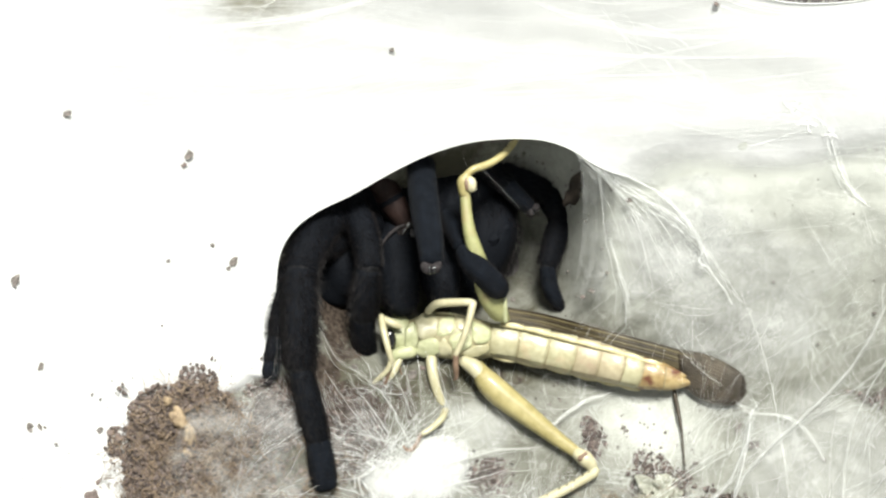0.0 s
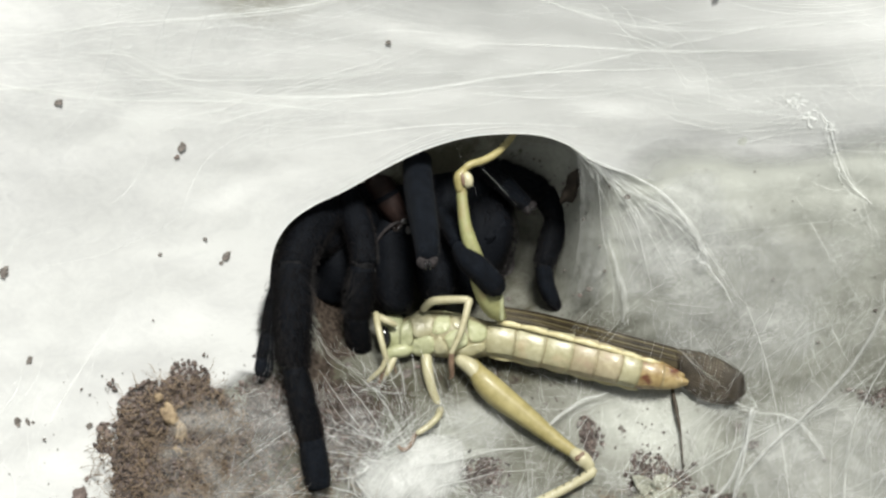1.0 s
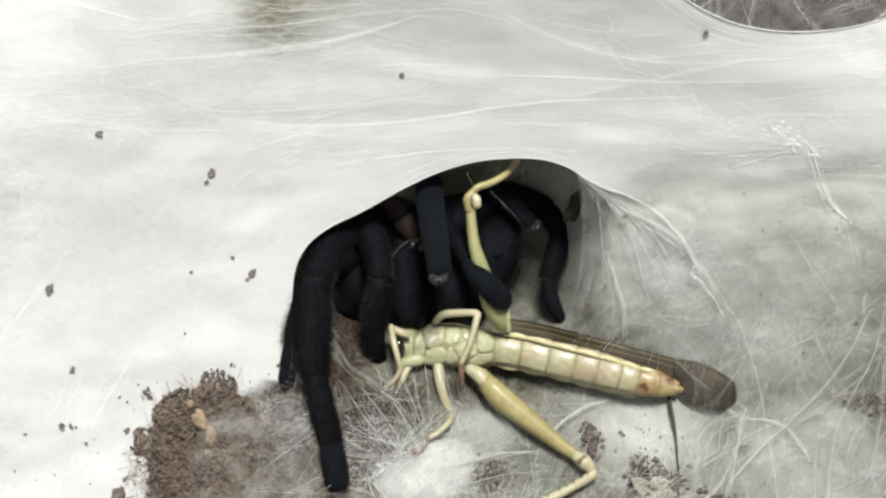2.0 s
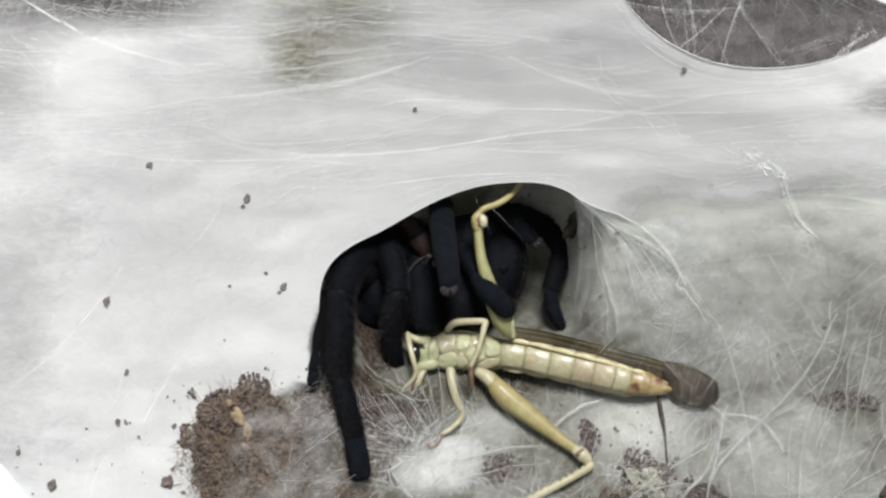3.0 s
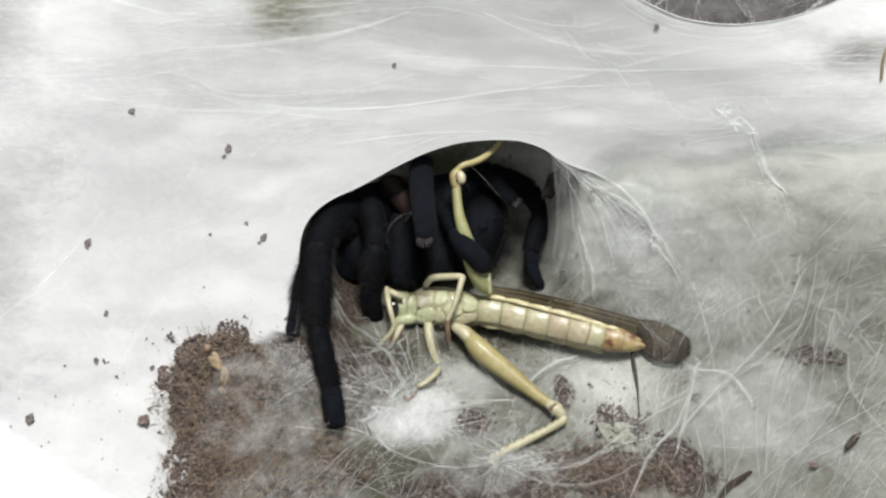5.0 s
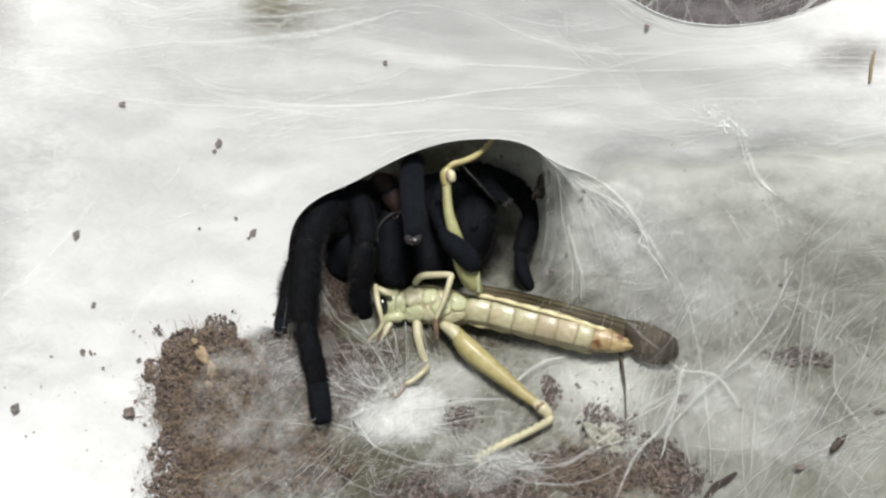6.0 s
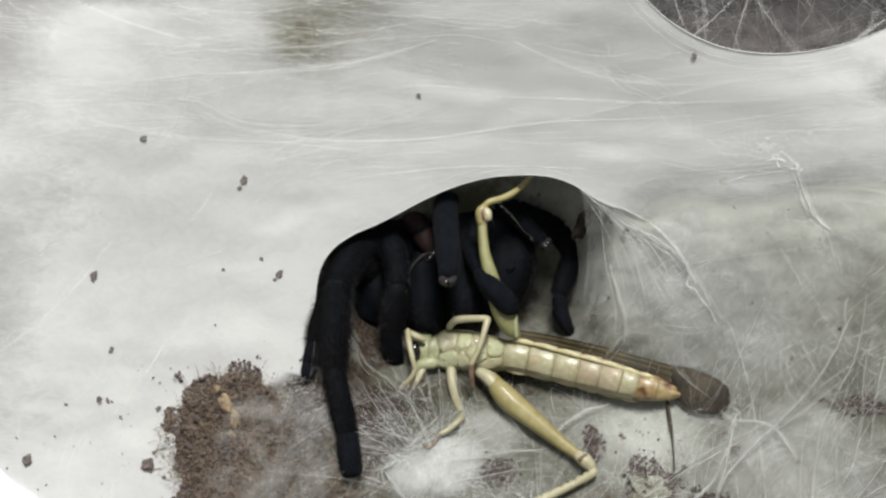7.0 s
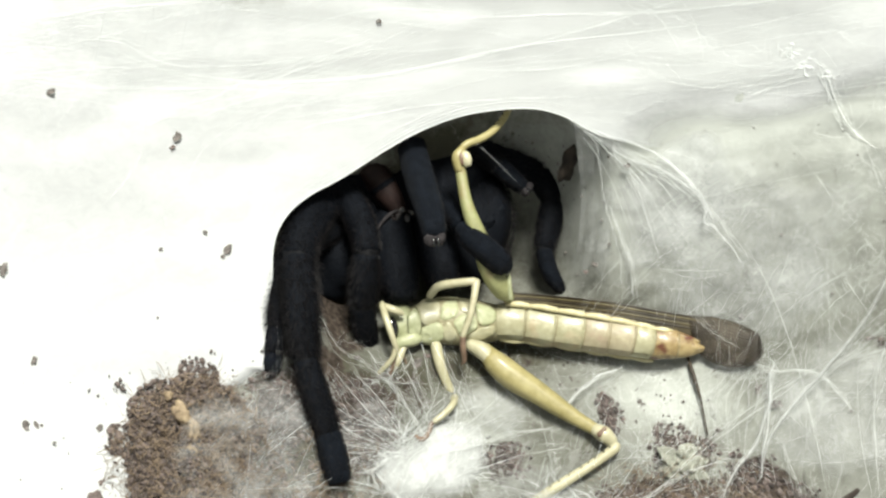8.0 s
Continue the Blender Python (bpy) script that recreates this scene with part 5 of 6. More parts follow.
def bundle(name, label, region, count, seed, angle, spread, length, radius, top, lift, bow=0.1, steps=9, keep=None, wisp=8, width=0.7):
    """Wisps of near-parallel threads strewn over a region."""
    rnd = np.random.RandomState(seed)
    sp = Spun()
    (x0, y0), (x1, y1) = region
    made = tries = 0
    while made < count and tries < 6 * count:
        tries += 1
        c0 = np.array((rnd.uniform(x0, x1), rnd.uniform(y0, y1)))
        if keep and not keep(*c0):
            continue
        turn = 70 * noise.noise(Vector((c0[0] * 0.03, c0[1] * 0.03, seed)))
        an0 = angle + turn * spread / 45 + rnd.normal() * spread
        ln0 = length[0] + (length[1] - length[0]) * rnd.rand() ** 2
        bow0 = rnd.normal() * bow
        lf0 = lift[0] + (lift[1] - lift[0]) * rnd.rand() ** 2
        for _ in range(1 + rnd.randint(wisp)):
            made += 1
            an = math.radians(an0 + rnd.normal() * 5)
            ln = ln0 * rnd.uniform(0.5, 1.2)
            h = np.array((math.cos(an), math.sin(an))) * ln / 2
            side = np.array((-math.sin(an), math.cos(an)))
            c = c0 + side * rnd.normal() * width + h * rnd.normal() * 0.25
            r = radius[0] + (radius[1] - radius[0]) * rnd.rand() ** 6
            pts = draped(c - h, c + h, top, bow0 + rnd.normal() * 0.03, lf0 * rnd.uniform(0.6, 1.2), rnd, steps)
            if top is floor_top:
                # taut, so that they bridge the hollows
                p0, p1 = np.array(pts[0]), np.array(pts[-1])
                pts = [np.array((p[0], p[1], max(p[2], p0[2] + (p1[2] - p0[2]) * k / (steps - 1)))) for k, p in enumerate(pts)]
            if keep and not all(keep(p[0], p[1]) for p in pts[::3]):
                continue
            (sp.flat if top is roof_top else sp.add)(pts, r)
    return sp.done(name, label, (*((np.array((x0, y0)) + np.array((x1, y1))) / 2), 0))


def on_roof(x, y):
    return under_roof(x, y) > 0.3 and gap(x, y) > 0.2 and abs(x) < 105 and y < 74


def on_floor(x, y):
    return under_roof(x, y) < 1.5 and ((x - 9) / 17) ** 2 + ((y + 1) / 15) ** 2 > 1 and not (-19 < x < -4 and y > -22)


# threads of the roof, mostly along the slope
bundle("silk_threads", "fine white threads along the silk sheet", ((-75, 12), (75, 55)), 1100, 51, 3, 6, (16, 70), (0.007, 0.026), roof_top, (0.02, 0.05), 0.05, 16, on_roof)
bundle("silk_threads", "fine white threads across the silk sheet", ((-80, -40), (-20, 40)), 520, 52, 60, 40, (6, 30), (0.006, 0.024), roof_top, (0.02, 0.05), 0.12, 12, on_roof)
bundle("silk_threads", "fine white threads across the silk sheet", ((20, 5), (80, 40)), 260, 53, -40, 40, (5, 30), (0.006, 0.02), roof_top, (0.02, 0.06), 0.14, 12, on_roof)
# tangle of the floor
bundle("silk_tangle", "loose tangle of fine white threads", ((20, -42), (80, 14)), 1300, 54, 55, 45, (3, 26), (0.005, 0.02), floor_top, (0.1, 1.4), 0.14, 10, on_floor)
bundle("silk_tangle", "loose tangle of fine white threads over soil", ((-30, -52), (45, -16)), 1200, 55, 60, 60, (3, 22), (0.005, 0.017), floor_top, (0.2, 2.2), 0.12, 9, on_floor)
bundle("silk_tangle", "loose tangle of fine white threads over soil", ((-32, -50), (-4, -18)), 300, 56, 65, 40, (4, 20), (0.005, 0.016), floor_top, (1.0, 3.0), 0.1, 8, on_floor)
bundle("silk_tangle", "white threads between the legs and the soil", ((-19, -28), (2, -14)), 50, 57, 100, 30, (4, 12), (0.005, 0.014), floor_top, (1.0, 4.0), 0.1, 8)

bundle("silk_tangle", "loose tangle of fine white threads", ((40, -46), (78, -12)), 240, 58, 62, 14, (8, 30), (0.006, 0.022), floor_top, (0.4, 2.0), 0.1, 10, on_floor)

bundle("silk_threads", "long straight white threads over the soil", ((-34, -50), (24, -22)), 110, 59, 62, 32, (9, 28), (0.012, 0.032), floor_top, (2.0, 4.0), 0.05, 9, on_floor, wisp=2)
bundle("silk_threads", "long bright threads over the silk floor", ((28, -46), (80, 0)), 90, 60, 60, 22, (12, 38), (0.012, 0.04), floor_top, (0.8, 2.6), 0.05, 11, on_floor, wisp=3)

# threads that fan out from the arch's corner
fan = Spun()
rnd = np.random.RandomState(61)
for k in range(55):
    f = rnd.rand()
    a = np.array(mix3((19, 12.2, -4.6), (25.3, 7.3, -5.1), f))
    b = np.array(mix3((30.1, -6.9, -8.9), (42, -1.8, -1.4), rnd.rand())) + rnd.normal(size=3) * 1.5
    n = 12
    line = []
    for i in range(n):
        g = i / (n - 1)
        p = a + (b - a) * g
        top = sheet_z(p[0], p[1]) + 0.3
        q = p + np.array((1.5, 1.2, 0)) * math.sin(math.pi * g) * 0.8
        line.append((q[0], q[1], max(top, a[2] + (b[2] - a[2]) * g)))
    fan.add(line, 0.007 + 0.028 * rnd.rand() ** 5)
fan.done("silk_fan", "fan of white threads from the arch's corner", (23.3, 7.7, -5.4))

# taut threads along the arch's hem
hem = Spun()
for k in range(26):
    o = rnd.uniform(0, 1.4) ** 1.5
    i0, i1 = sorted(rnd.choice(np.arange(50, 112), 2, replace=False))
    if i1 - i0 < 14:
        continue
    line = []
    for i in range(i0, i1, 2):
        p = EDGE_LINE[i]
        d = EDGE_LINE[min(i + 1, len(EDGE_LINE) - 1)] - EDGE_LINE[i - 1]
        nn = np.array((-d[1], d[0])) / np.hypot(*d)
        q = p + nn * o
        line.append((q[0], q[1], roof_top(*q) + 0.01))
    hem.add(line, 0.02 + 0.04 * rnd.rand() ** 2)
rim = [(p[0], p[1], roof_top(*p)) for p in EDGE_LINE[38:112]]
hem.add(rim, 0.09)
hem.done("silk_hem", "taut bright hem of the silk arch", (4.6, 13.1, -5.6))
edge = Spun()
arc = []
for a in np.linspace(-math.pi + 0.25, -0.15, 60):
    q = (GAP[0] + GAP[2] * math.cos(a), GAP[1] + GAP[2] * math.sin(a))
    if abs(gap(*q)) < 0.3:
        arc.append((q[0], q[1], roof_top(*q) + 0.05))
edge.add(arc, 0.09)
for k in range(4):
    o = 0.3 + 2.5 * rnd.rand()
    i0 = rnd.randint(0, 15)
    edge.flat([(GAP[0] + (p[0] - GAP[0]) * (1 + o / GAP[2]), GAP[1] + (p[1] - GAP[1]) * (1 + o / GAP[2]), roof_top(GAP[0] + (p[0] - GAP[0]) * (1 + o / GAP[2]), GAP[1] + (p[1] - GAP[1]) * (1 + o / GAP[2])) + 0.01) for p in arc[i0:i0 + 30]], 0.04)
edge.done("silk_hem", "thick cream hem round an opening in the sheet", GAP_LOW)

# deep threads under the opening and the thin corner
deep = Spun()
for k in range(420):
    c = np.array((rnd.uniform(-75, 75), rnd.uniform(34, 66)))
    an = rnd.uniform(0, math.pi)
    h = np.array((math.cos(an), math.sin(an))) * rnd.uniform(4, 16)
    z0 = rnd.uniform(-26, 2)
    s = rnd.normal() * 2
    line = [(*(c + h * f + np.array((-h[1], h[0])) * 0.12 * s * (1 - f * f)), z0 + 3 * f * s) for f in np.linspace(-1, 1, 8)]
    if all(p[2] < roof_z(p[0], p[1]) - 0.6 for p in line):
        deep.add(line, 0.02 + 0.07 * rnd.rand() ** 3)
for k in range(150):
    c = np.array((rnd.uniform(22, 78), rnd.uniform(28, 60)))
    an = rnd.uniform(0, math.pi)
    h = np.array((math.cos(an), math.sin(an))) * rnd.uniform(4, 18)
    z0, tilt, bend = rnd.uniform(-34, -6), rnd.normal() * 3, rnd.normal() * 0.12
    line = [(*(c + h * f + np.array((-h[1], h[0])) * bend * (1 - f * f)), z0 + tilt * f) for f in np.linspace(-1, 1, 9)]
    deep.add(line, 0.02 + 0.045 * rnd.rand() ** 3)
for k in range(70):
    an, rr = rnd.uniform(0, 6.28), GAP[2] * rnd.rand() ** 0.5
    c = np.array((GAP[0] + rr * math.cos(an), GAP[1] - abs(rr * math.sin(an))))
    an = rnd.normal() * 0.5 + rnd.choice((0.6, -0.5, 0.1))
    h = np.array((math.cos(an), math.sin(an))) * rnd.uniform(4, 14)
    below, bend = 2.5 + 9 * rnd.rand(), rnd.normal() * 0.15
    line = [(c + h * f + np.array((-h[1], h[0])) * bend * (1 - f * f)) for f in np.linspace(-1, 1, 10)]
    z = [roof_z(*p) - below for p in line]
    for w in range(1 + rnd.randint(4)):
        o = rnd.normal(size=2) * 0.25
        deep.flat([(p[0] + o[0], p[1] + o[1], q) for p, q in zip(line, z)], 0.01 + 0.03 * rnd.rand() ** 3)
deep.done("silk_tangle", "loose threads in the dark hollow behind the sheet", (0, 50, -15))

# single thick threads: points of the plan, radius
THREADS = [
    ([(59.1, -7.5, 9.7), (56.5, -14.5, 7.3), (51.5, -22.5, 4.3), (45.5, -29.2, 1.4), (41.9, -34.2, 0.4), (40.5, -38.7, 1.2)], 0.11),
    ([(58.4, -5.3, 9.8), (58, -6.8, 9.6), (58.1, -10.6, 8.9), (55.3, -16.9, 6.5)], 0.08),
    ([(44.8, -23.3, -1.2), (44.1, -25.2, -1), (42.8, -30.3, -0.2), (41.1, -36.5, 0.8)], 0.13),
    ([(44.4, -24.7, -0.9), (47.8, -24.9, 1.4), (50.4, -26.6, 3.3), (52.3, -30, 5)], 0.09),
    ([(59.4, -15.8, 9.3), (54.1, -21.6, 5.7), (49, -25.9, 2.6), (44.1, -30.9, 0.7)], 0.08),
    ([(26.6, 6.3, -5.6), (32, 3.7, -3.8), (35.9, 0.5, -3.1), (38.4, -3.4, -3.2)], 0.12),
    ([(22.6, 10, -4.6), (27.6, 8.2, -4.6), (32.2, 5.4, -3.6), (35.6, 1.4, -3), (37.2, -1.8, -3), (36.6, -3, -3.2), (38.4, -4.6, -3), (41.6, -9.4, -2.6)], 0.13),
    ([(22.8, 9.4, -4.8), (23.9, 4, -7), (25, -2, -8.6), (26.2, -7.4, -9.4), (26.6, -12.4, -10.4)], 0.06),
    ([(25.4, -0.3, -8.9), (26.7, -4.5, -9.2), (27.7, -8.6, -9.6), (28.4, -13.3, -10.8)], 0.09),
    ([(29.1, 4.5, -5.3), (34.5, 0.5, -3.7), (38, -2.8, -3), (42.3, -8.2, -2.3)], 0.08),
    ([(16.1, -28.8, -8.4), (19.4, -26.4, -9), (22.8, -24.4, -9.5), (25.9, -23, -10.1)], 0.14),
    ([(-7.8, -22.2, -8.1), (-6.2, -25, -7.7), (-3.7, -29.8, -7), (-2.5, -32.2, -6.9)], 0.07),
    ([(-6.2, -18.3, -9.1), (-4.4, -23.4, -7.9), (-2.9, -27.4, -7.4), (-2.5, -30.2, -7.1)], 0.08),
    ([(-4.4, -18.1, -9.9), (-3.6, -21.9, -8.8), (-2.3, -26.7, -7.7), (-2.5, -30.6, -7)], 0.07),
    ([(-16.8, -12.5, -7.6), (-14.3, -17, -7.8), (-11.5, -19.5, -8.6), (-8.2, -21.9, -8.9)], 0.06),
    ([(-10.1, -36.4, -3.5), (-10.8, -34.2, -3.8), (-10.2, -33.7, -4), (-8.6, -32.7, -4.9), (-9.8, -31.9, -5.1)], 0.12),
    ([(-10.2, -34.1, -4), (-8.5, -36.4, -3.8), (-6.1, -39.2, -3.5)], 0.1),
    ([(-16.6, -25.8, -4.2), (-13.4, -28.6, -4.8), (-10.2, -30.4, -5.5), (-8.6, -31.2, -5.8)], 0.07),
    ([(-5.4, -38.8, -3.4), (1.1, -33, -6.4), (7.7, -30.8, -7.7), (16, -30.8, -7.8)], 0.07),
    ([(-2.1, -32.8, -5.7), (2.8, -32.2, -6.8), (9.4, -30.8, -8), (16, -30.4, -8.1)], 0.08),
    ([(-10.6, -34, -3.9), (-7.7, -37.6, -3.1), (-2, -40.5, -3.1), (5.6, -41.5, -3.6), (12.3, -40.6, -4.4)], 0.07),
    ([(44.7, -24.4, -1.2), (41.7, -32.6, 0.2), (37.1, -38.3, 0.2), (33.2, -45.7, 1.5)], 0.12),
    ([(60.6, -4.4, 11.7), (59.7, -13.3, 9.8), (55.4, -26.1, 7), (53.1, -41.9, 9.2)], 0.08),
    ([(17, -42, -3.5), (24.4, -40.8, -2.5), (30.9, -37.8, -2.2), (37.3, -35.7, -1.1)], 0.09),
    ([(12.3, -40.8, -4.3), (19.7, -43.7, -2.2), (28, -43.3, -0.8), (35.3, -39.8, -0.3)], 0.08),
    ([(-19.3, -37.8, 0.9), (-16.4, -35.1, -1.2), (-13.3, -32.4, -3.4), (-10.2, -30.3, -5.4)], 0.06),
    ([(62.2, -10, 11.6), (60.9, -16.8, 10.3), (60.5, -23.2, 10.1), (59, -30.4, 9.8), (54.3, -38.1, 8.5)], 0.07),
    ([(63.5, -9.6, 12.6), (62.4, -17.6, 11.4), (61.1, -27.1, 10.8)], 0.06),
    ([(69.8, -13.6, 17.1), (67, -24.3, 15.5), (64.6, -32.4, 14.6)], 0.06),
    ([(64.8, -4.9, 14.5), (64.2, -7.4, 13.7), (63, -13.1, 11.9)], 0.05),
    ([(26.5, -3.5, -9), (28.1, -9.5, -9.3), (28.8, -13.5, -10.2)], 0.06),
    ([(38.8, -3.4, -2.6), (40.7, -6.8, -2.3), (42.9, -9.2, -1.7)], 0.06),
    ([(64.7, -20.1, 13.2), (64.9, -26.3, 13.9), (68.9, -31.9, 17.2)], 0.07),
]
for pts, r in THREADS:
    sp = Spun()
    line = [p + np.array((0, 0, 0.9)) for p in curve_points(pts, 6)]
    kink = np.cumsum(rnd.normal(size=(len(line), 3)) * 0.09, axis=0)
    kink -= np.linspace(0, 1, len(line))[:, None] * kink[-1]
    line = [p + q * (1, 1, 0.3) for p, q in zip(line, kink)]
    sp.add(line, r * 0.3)
    for k in range(8 if r > 0.085 else 3):
        j, w = rnd.normal(size=3) * 0.22, rnd.normal(size=3) * 0.1
        sp.add([p + j * math.sin(3.1 * i / len(line)) + w * math.sin(9 * i / len(line) + k) + rnd.normal(size=3) * 0.03 for i, p in enumerate(line)], r * 0.15)
    ob = sp.done("silk_strand", "thick white strand of spun silk", pts[0])
    tagged(ob, category="silk strand", group="thick strands", kind="stuff")
# fine strands drawn out from the silk pad towards the prey and over the soil
fan = Spun()
for k in range(90):
    c = np.array((-4.5, -33.5)) + rnd.normal(size=2) * (3.2, 2.2)
    an = rnd.choice((0.25, 0.75, 1.35, 2.3, 2.9)) + rnd.normal() * 0.2
    far = c + np.array((math.cos(an), math.sin(an) * 0.9)) * rnd.uniform(6, 17)
    lift = rnd.uniform(0.2, 1.6)
    bow = rnd.normal() * 0.06
    side = np.array((-(far - c)[1], (far - c)[0])) * bow
    line = []
    for f in np.linspace(0, 1, 9):
        p = c + (far - c) * f + side * math.sin(math.pi * f)
        line.append((p[0], p[1], floor_top(p[0], p[1]) + 0.3 + lift * math.sin(math.pi * min(1, f * 1.1))))
    if not any(under_roof(p[0], p[1]) > 0 for p in line):
        fan.add(line, 0.012 + 0.045 * rnd.rand() ** 4)
tagged(fan.done("silk_threads", "fine white threads drawn out from a silk pad", (-4.5, -33.5, -5)), category="silk", kind="stuff")
MOUTH = Spun()
for p, q in (((5.3, 10.5, -6), (13.1, 2.9, -8)), ((6.3, 9.5, -6), (11.1, 5.2, -8)), ((3.3, 12.3, -7), (6.4, 5.1, -7))):
    MOUTH.add([np.array(mix3(p, q, f)) + np.array((0, 0, 0.4 * math.sin(3.1 * f))) for f in np.linspace(0, 1, 8)], 0.006)
tagged(MOUTH.done("silk_threads", "stray threads across the retreat's mouth", (5.3, 10.5, -6)), category="silk")
ROOF_THREADS = [
    ([(48.8, 16.2, 9.7), (50.5, 14.4, 9.9), (52.1, 10.4, 9), (53.9, 7, 8.9), (56.7, 4, 9.7)], 0.07),
    ([(-3.6, 19.2, -2.2), (6.6, 20.5, -2), (17.3, 22.3, 0.2), (28.1, 24.4, 4.3), (38.1, 26.1, 9.6), (45.5, 27.3, 14.1)], 0.07),
    ([(-43.9, 21, 14.8), (-38.9, 21.1, 12), (-33.2, 19, 7.7), (-24.9, 19.3, 3.8), (-16.8, 20.5, 1.4)], 0.07),
    ([(-39.6, 20.4, 12.1), (-35.2, 18.5, 8.6), (-28.5, 17.3, 4.5), (-16.8, 17.6, -0.1), (-6, 18.8, -2)], 0.06),
    ([(-53.7, 16.1, 18.2), (-46.6, 16.4, 14.7), (-41.8, 15.8, 11.5), (-36.8, 13.5, 7.5)], 0.06),
    ([(-64.5, 39.1, 21.8), (-57.9, 35.1, 21.4), (-49.9, 31.5, 20), (-40.5, 29.4, 16.5)], 0.13),
    ([(-38.5, 24.9, 13.6), (-25.9, 27.1, 8.5), (-15.2, 29.4, 6.1), (-4.1, 32.8, 6.3)], 0.1),
    ([(-35, 18.4, 8.5), (-23, 17.6, 2.2), (-6.3, 18.7, -2), (12.9, 21.6, -0.9), (35.5, 22.2, 5.9)], 0.08),
    ([(-54.7, 16.9, 18.7), (-43.2, 15.8, 12.4), (-26.6, 16.6, 3.3), (-13.9, 16.1, -1.6)], 0.07),
    ([(6.1, 25.3, 0.8), (18.3, 25, 2), (32.7, 24.1, 5.9), (47.6, 23.6, 13.1)], 0.06),
    ([(-65.4, -18.2, 20.5), (-59.2, -12.5, 18.3), (-54, -5.8, 15.4), (-50.2, 0.3, 13.3)], 0.05),
    ([(5.1, 19, -2.8), (16.1, 18.5, -2.1), (25.2, 19.2, 0.3)], 0.06),
    ([(-16.8, 12.1, -2.4), (-9.8, 13.3, -3.8), (-1.1, 14.5, -4.7), (10.1, 15, -4.6), (21.2, 14.6, -3.1)], 0.06),
    ([(7.9, 32.9, 6.1), (17.2, 29.4, 4.8), (30.8, 26.7, 6.8), (47.2, 26.6, 14.5), (59, 27.2, 19.4)], 0.06),
]
for pts, r in ROOF_THREADS:
    sp = Spun()
    line = [np.array((p[0], p[1], roof_top(p[0], p[1]) + 0.03)) for p in curve_points(pts, 8)]
    sp.flat(line, r * 0.55)
    for k in range(5):
        j = rnd.normal(size=3) * (0.4, 0.4, 0.0)
        off = [p + j * math.sin(3.1 * i / len(line)) + rnd.normal(size=3) * 0.03 for i, p in enumerate(line)]
        sp.flat([(p[0], p[1], roof_top(p[0], p[1]) + 0.03) for p in off], r * 0.2)
    tagged(sp.done("silk_strand", "long white strand along the silk sheet", pts[0]), category="silk strand", group="thick strands", kind="stuff")
# tufts
for at, n, reach in (((46, 17.4, 9.2), 34, 1.6), ((48, 15.5, 9.4), 22, 1.5), ((50.9, 13.8, 10.4), 18, 1.4), ((-3.6, -34.2, -5.2), 70, 8.5), ((-6.2, -32.7, -5.3), 40, 6), ((2.5, -35, -6), 60, 7), ((-5.4, -36.2, -4.5), 40, 5), ((-10.2, -33.7, -4.2), 40, 4), ((-7.7, -22, -8.4), 40, 4.5), ((13.3, -40.4, -4.4), 120, 5.5), ((19.8, -42, -3.3), 90, 5), ((44.6, -24.5, -1), 30, 3)):
    sp = Spun()
    for k in range(n):
        an, ln = rnd.uniform(0, 6.28), reach * rnd.uniform(0.3, 1.2)
        p0 = np.array(at) + rnd.normal(size=3) * (0.16, 0.12, 0.03) * reach
        if under_roof(at[0], at[1]) > 0:
            an = rnd.normal() * 0.9 + 0.7
            p1 = p0 + np.array((math.cos(an), -math.sin(an), 0)) * ln * rnd.choice((-0.6, 1))
            line = curve_points([p0, (p0 + p1) / 2 + rnd.normal(size=3) * 0.3, p1], 5)
            sp.flat([(p[0], p[1], roof_top(p[0], p[1]) + 0.04 + 0.1 * rnd.rand()) for p in line], 0.03 + 0.07 * rnd.rand() ** 3)
            continue
        p1 = p0 + np.array((math.cos(an), math.sin(an) * 0.7, 0)) * ln
        p1[2] = max(floor_top(p1[0], p1[1]), roof_top(p1[0], p1[1]) if under_roof(p1[0], p1[1]) > 0 else -99) + 0.3
        mid = (p0 + p1) / 2 + rnd.normal(size=3) * 0.3
        sp.add(curve_points([p0, mid, p1], 5), 0.012 + 0.04 * rnd.rand() ** 4)
    tagged(sp.done("silk_tuft", "frayed white tuft of silk threads", at), category="silk tuft", group="silk tufts", kind="stuff")


# the thin curtain of silk at the side of the retreat's mouth
def curtain():
    top = [(20, 11.8, -4.6), (21.7, 10.5, -4.8), (23, 9, -5), (24.1, 7.3, -5.4)]
    foot = [(20.6, -11.1, -15.3), (21.4, -11.4, -13.9), (23.2, -10.9, -12.1), (25.9, -8.7, -10.9)]
    bm = bmesh.new()
    a, b = curve_points(top, 10), curve_points(foot, 10)
    rows, silk = [], []
    for i, (p, q) in enumerate(zip(a, b)):
        row = []
        for k in range(25):
            f = k / 24
            v = p + (q - p) * f
            fold = 0.2 * math.sin(i * 0.6) * math.sin(math.pi * f)
            out = 1.6 * math.sin(math.pi * f)
            row.append(bm.verts.new((v[0] + out + fold, v[1], v[2] - 1.5 * math.sin(math.pi * f) + fold)))
            silk.append(0.15 + 0.025 * math.sin(i * 0.6 + 0.5) - 0.04 * f)
        rows.append(row)
    for p, q in zip(rows, rows[1:]):
        for k in range(24):
            bm.faces.new((p[k], p[k + 1], q[k + 1], q[k]))
    return bm, silk


shape, silk = curtain()
veil = single("silk_curtain", shape, VEIL, (22, 10.2, -4.8), "thin folded silk curtain beside the retreat's mouth", "spider web", kind="structure")
layer(veil, "silk", silk)

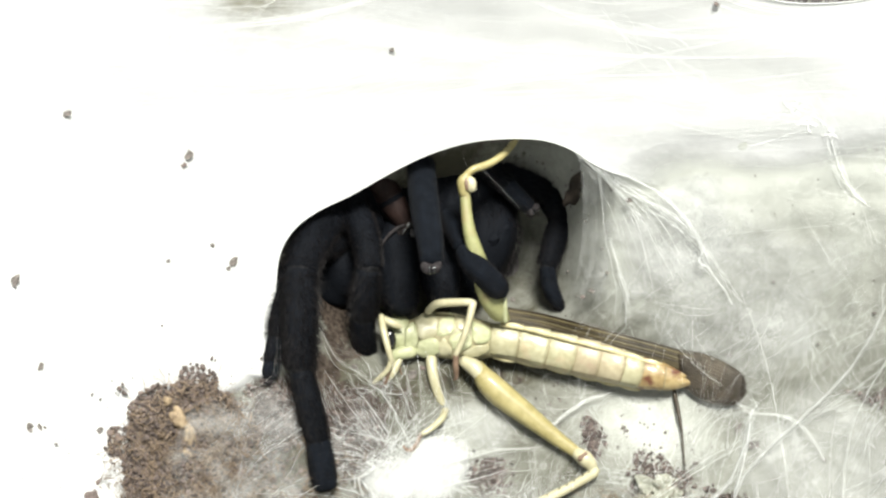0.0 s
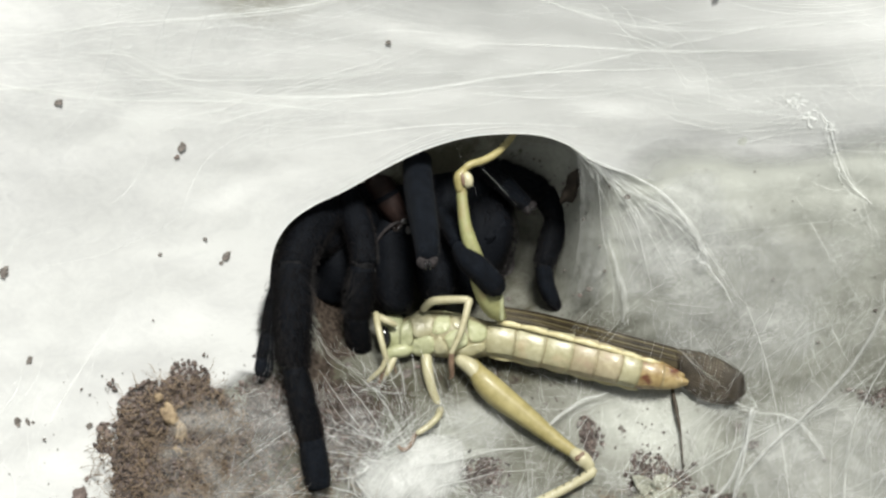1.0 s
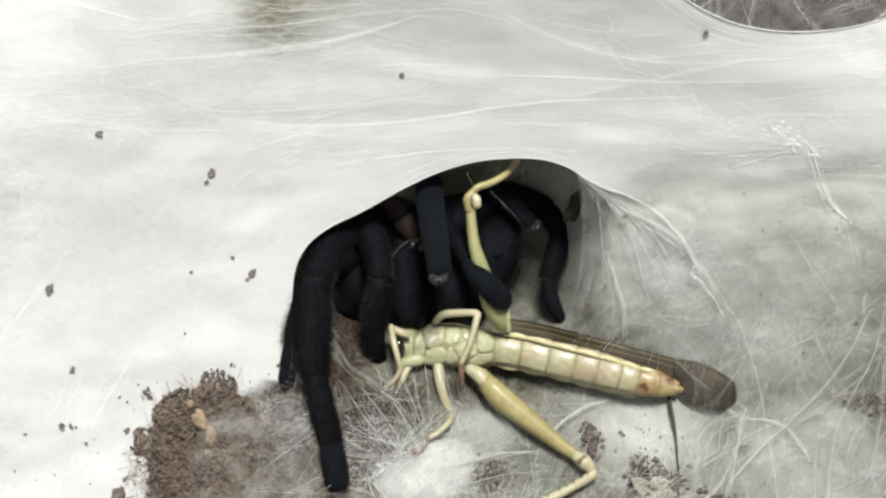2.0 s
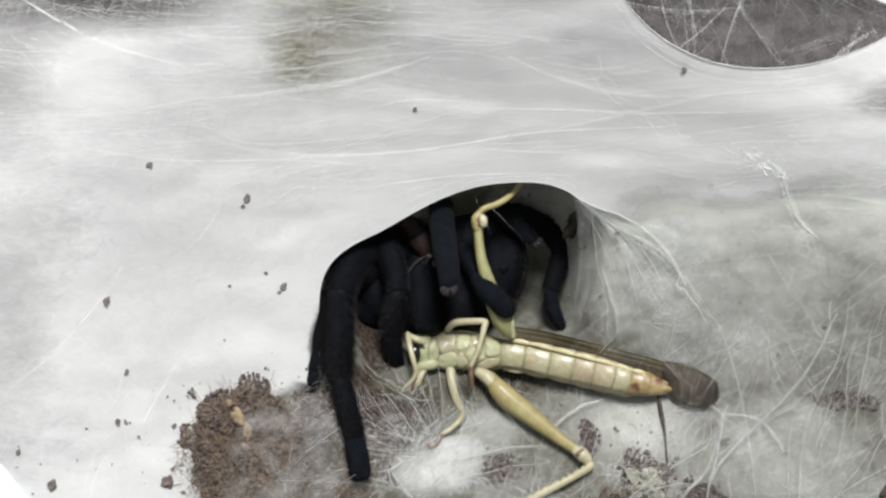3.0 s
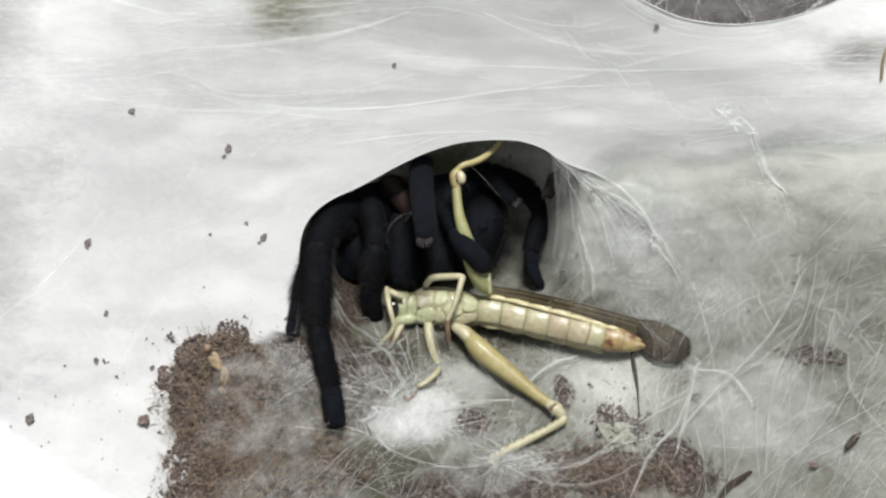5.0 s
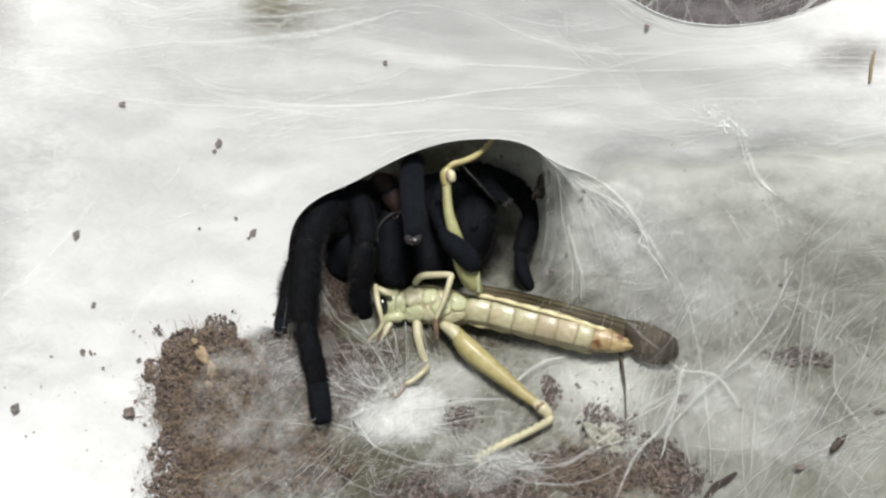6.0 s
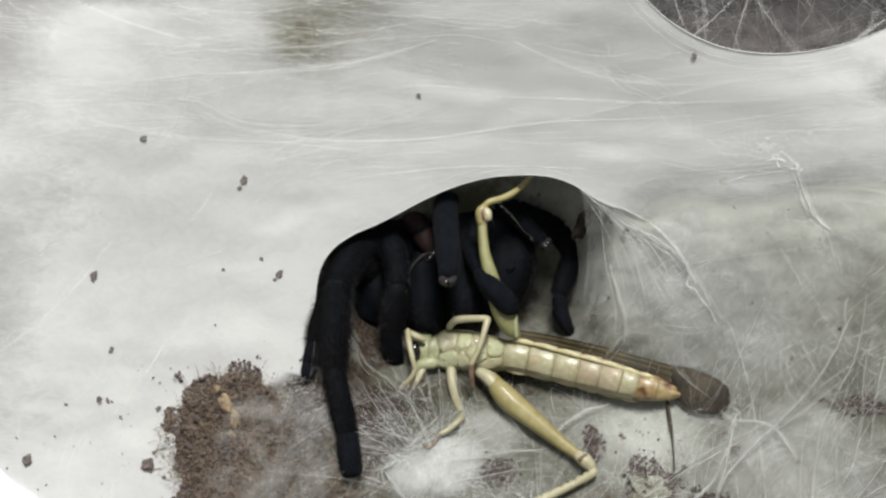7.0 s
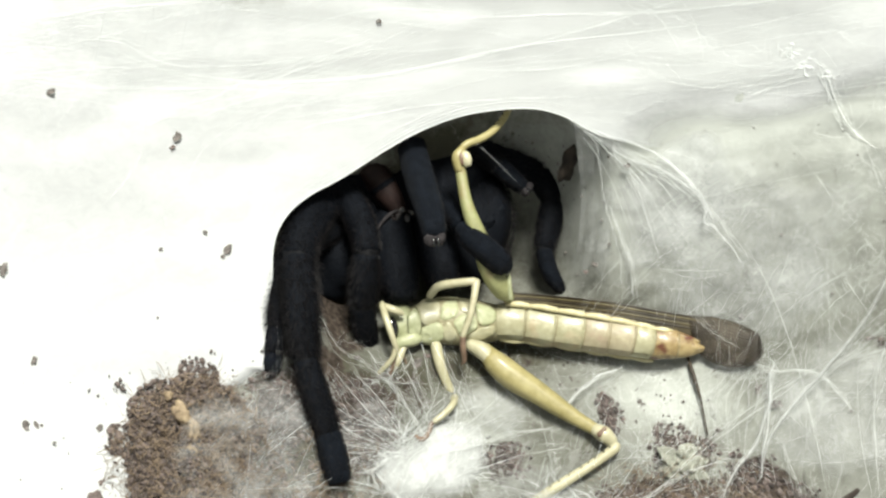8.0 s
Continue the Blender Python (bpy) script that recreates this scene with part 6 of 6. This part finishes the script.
def veil_patch(at, half, lift, dense, seed, label):
    """A cloudy film of silk stretched a little above the floor."""
    bm = bmesh.new()
    rows, silk = [], []
    for j in range(41):
        row = []
        for i in range(41):
            u, v = i / 20 - 1, j / 20 - 1
            x, y = at[0] + u * half[0], at[1] + v * half[1]
            r = math.hypot(u, v) + 0.35 * noise.noise(Vector((x * 0.12, y * 0.12, seed)))
            z = max(floor_top(x, y), sheet_z(x, y) - 6) + lift * (1 - 0.8 * smoothstep(0.3, 1, math.hypot(u, v))) + 0.5 * noise.noise(Vector((x * 0.15, y * 0.15, seed + 9)))
            row.append(bm.verts.new((x, y, max(z, floor_top(x, y) + 0.15))))
            silk.append(dense * (1 - smoothstep(0.35, 0.95, r)) - 0.12 * smoothstep(0.6, 1, r) - 0.6 * smoothstep(0.7, 0.98, max(abs(u), abs(v))))
        rows.append(row)
    for j, (p, q) in enumerate(zip(rows, rows[1:])):
        for k in range(40):
            if max(silk[41 * j + k], silk[41 * j + k + 1], silk[41 * j + 41 + k], silk[41 * j + 42 + k]) > -0.16:
                bm.faces.new((p[k], p[k + 1], q[k + 1], q[k]))
    ob = single("silk_veil", bm, VEIL, at, label, "spider web", kind="structure")
    layer(ob, "silk", silk)


veil_patch((-30.5, -31, 3), (13, 14), 3.8, 0.14, 2, "thin cloudy silk film over the soil")
veil_patch((-23.3, -31.2, -1.2), (13, 14), 2.4, 0.17, 3, "thin cloudy silk film over the soil")
veil_patch((-9.5, -33, -5.5), (12, 11), 1.8, 0.14, 4, "thin cloudy silk film over the soil")
veil_patch((-2.5, -34, -6.8), (10.5, 6.6), 1.8, 0.45, 5, "dense white silk pad by the feeding place")
veil_patch((8, -27.9, -10.3), (9, 5), 1.2, 0.2, 6, "thin cloudy silk film over the soil")
veil_patch((-22, -44, 3.5), (18, 9), 2.4, 0.16, 13, "thin cloudy silk film over the soil")
veil_patch((9.5, -40.6, -5.6), (18, 8), 1.8, 0.17, 7, "thin cloudy silk film over the soil")
veil_patch((42.5, -8.2, -2.7), (20, 18), 1.2, 0.24, 8, "thin cloudy silk film over the floor")
veil_patch((33.3, -0.3, -5.7), (12, 12), 1.0, 0.32, 9, "thin cloudy silk film over the floor")
veil_patch((54.1, -29.9, 5.3), (18, 14), 1.2, 0.22, 10, "thin cloudy silk film over the floor")

# ---- soil under the web and the tub round it ----
def slab(name, lo, hi, mat, label, category):
    bm = bmesh.new()
    bmesh.ops.create_cube(bm, size=1)
    bm.transform(PLANE.inverted() @ Matrix.Translation((Vector(lo) + Vector(hi)) / 2) @ Matrix.Diagonal((*(Vector(hi) - Vector(lo)), 1)))
    at = PLANE.inverted() @ ((Vector(lo) + Vector(hi)) / 2)
    return single(name, bm, mat, at, label, category, kind="structure", smooth=False)


slab("ground", (-0.12, -0.10, -0.06), (0.12, 0.09, -0.034), SOIL, "dark brown loose soil under the web", "soil")
slab("wall_north", (-0.108, 0.082, -0.034), (0.108, 0.085, 0.055), PLASTIC, "plain side of a plastic tub", "tub wall")
slab("wall_south", (-0.108, -0.092, -0.034), (0.108, -0.089, 0.02), PLASTIC, "plain side of a plastic tub", "tub wall")
slab("wall_west", (-0.111, -0.092, -0.034), (-0.108, 0.085, 0.055), PLASTIC, "plain side of a plastic tub", "tub wall")
slab("wall_east", (0.108, -0.092, -0.034), (0.111, 0.085, 0.055), PLASTIC, "plain side of a plastic tub", "tub wall")


def glare_corner():
    """An added bluish-white panel that stands in for glare at the sheet's near corner."""
    bm = bmesh.new()
    foot = curve_points([(-72, -22), (-62.5, -33.5), (-56, -38.5), (-46, -45.5), (-36, -56)], 8)
    rows = []
    for k in range(6):
        d = (0, 3, 8, 14, 22, 30)[k]
        rows.append([bm.verts.new((p[0] - 0.62 * d, p[1] - 0.78 * d, sheet_z(p[0], p[1]) - 0.5 + 0.55 * d + 0.5 * noise.noise(Vector((p[0] * 0.15, p[1] * 0.15, d))))) for p in foot])
    for p, q in zip(rows, rows[1:]):
        for i in range(len(foot) - 1):
            bm.faces.new((p[i], p[i + 1], q[i + 1], q[i]))
    bmesh.ops.recalc_face_normals(bm, faces=bm.faces)
    bmesh.ops.solidify(bm, geom=bm.faces[:], thickness=1.2)
    single("glare_panel", bm, GLARE_WHITE, (-56, -40, 20), "added bluish-white panel standing in for glare by the silk", "tub wall", kind="structure")


glare_corner()


def motions():
    """Nothing but the camera moves."""


motions()
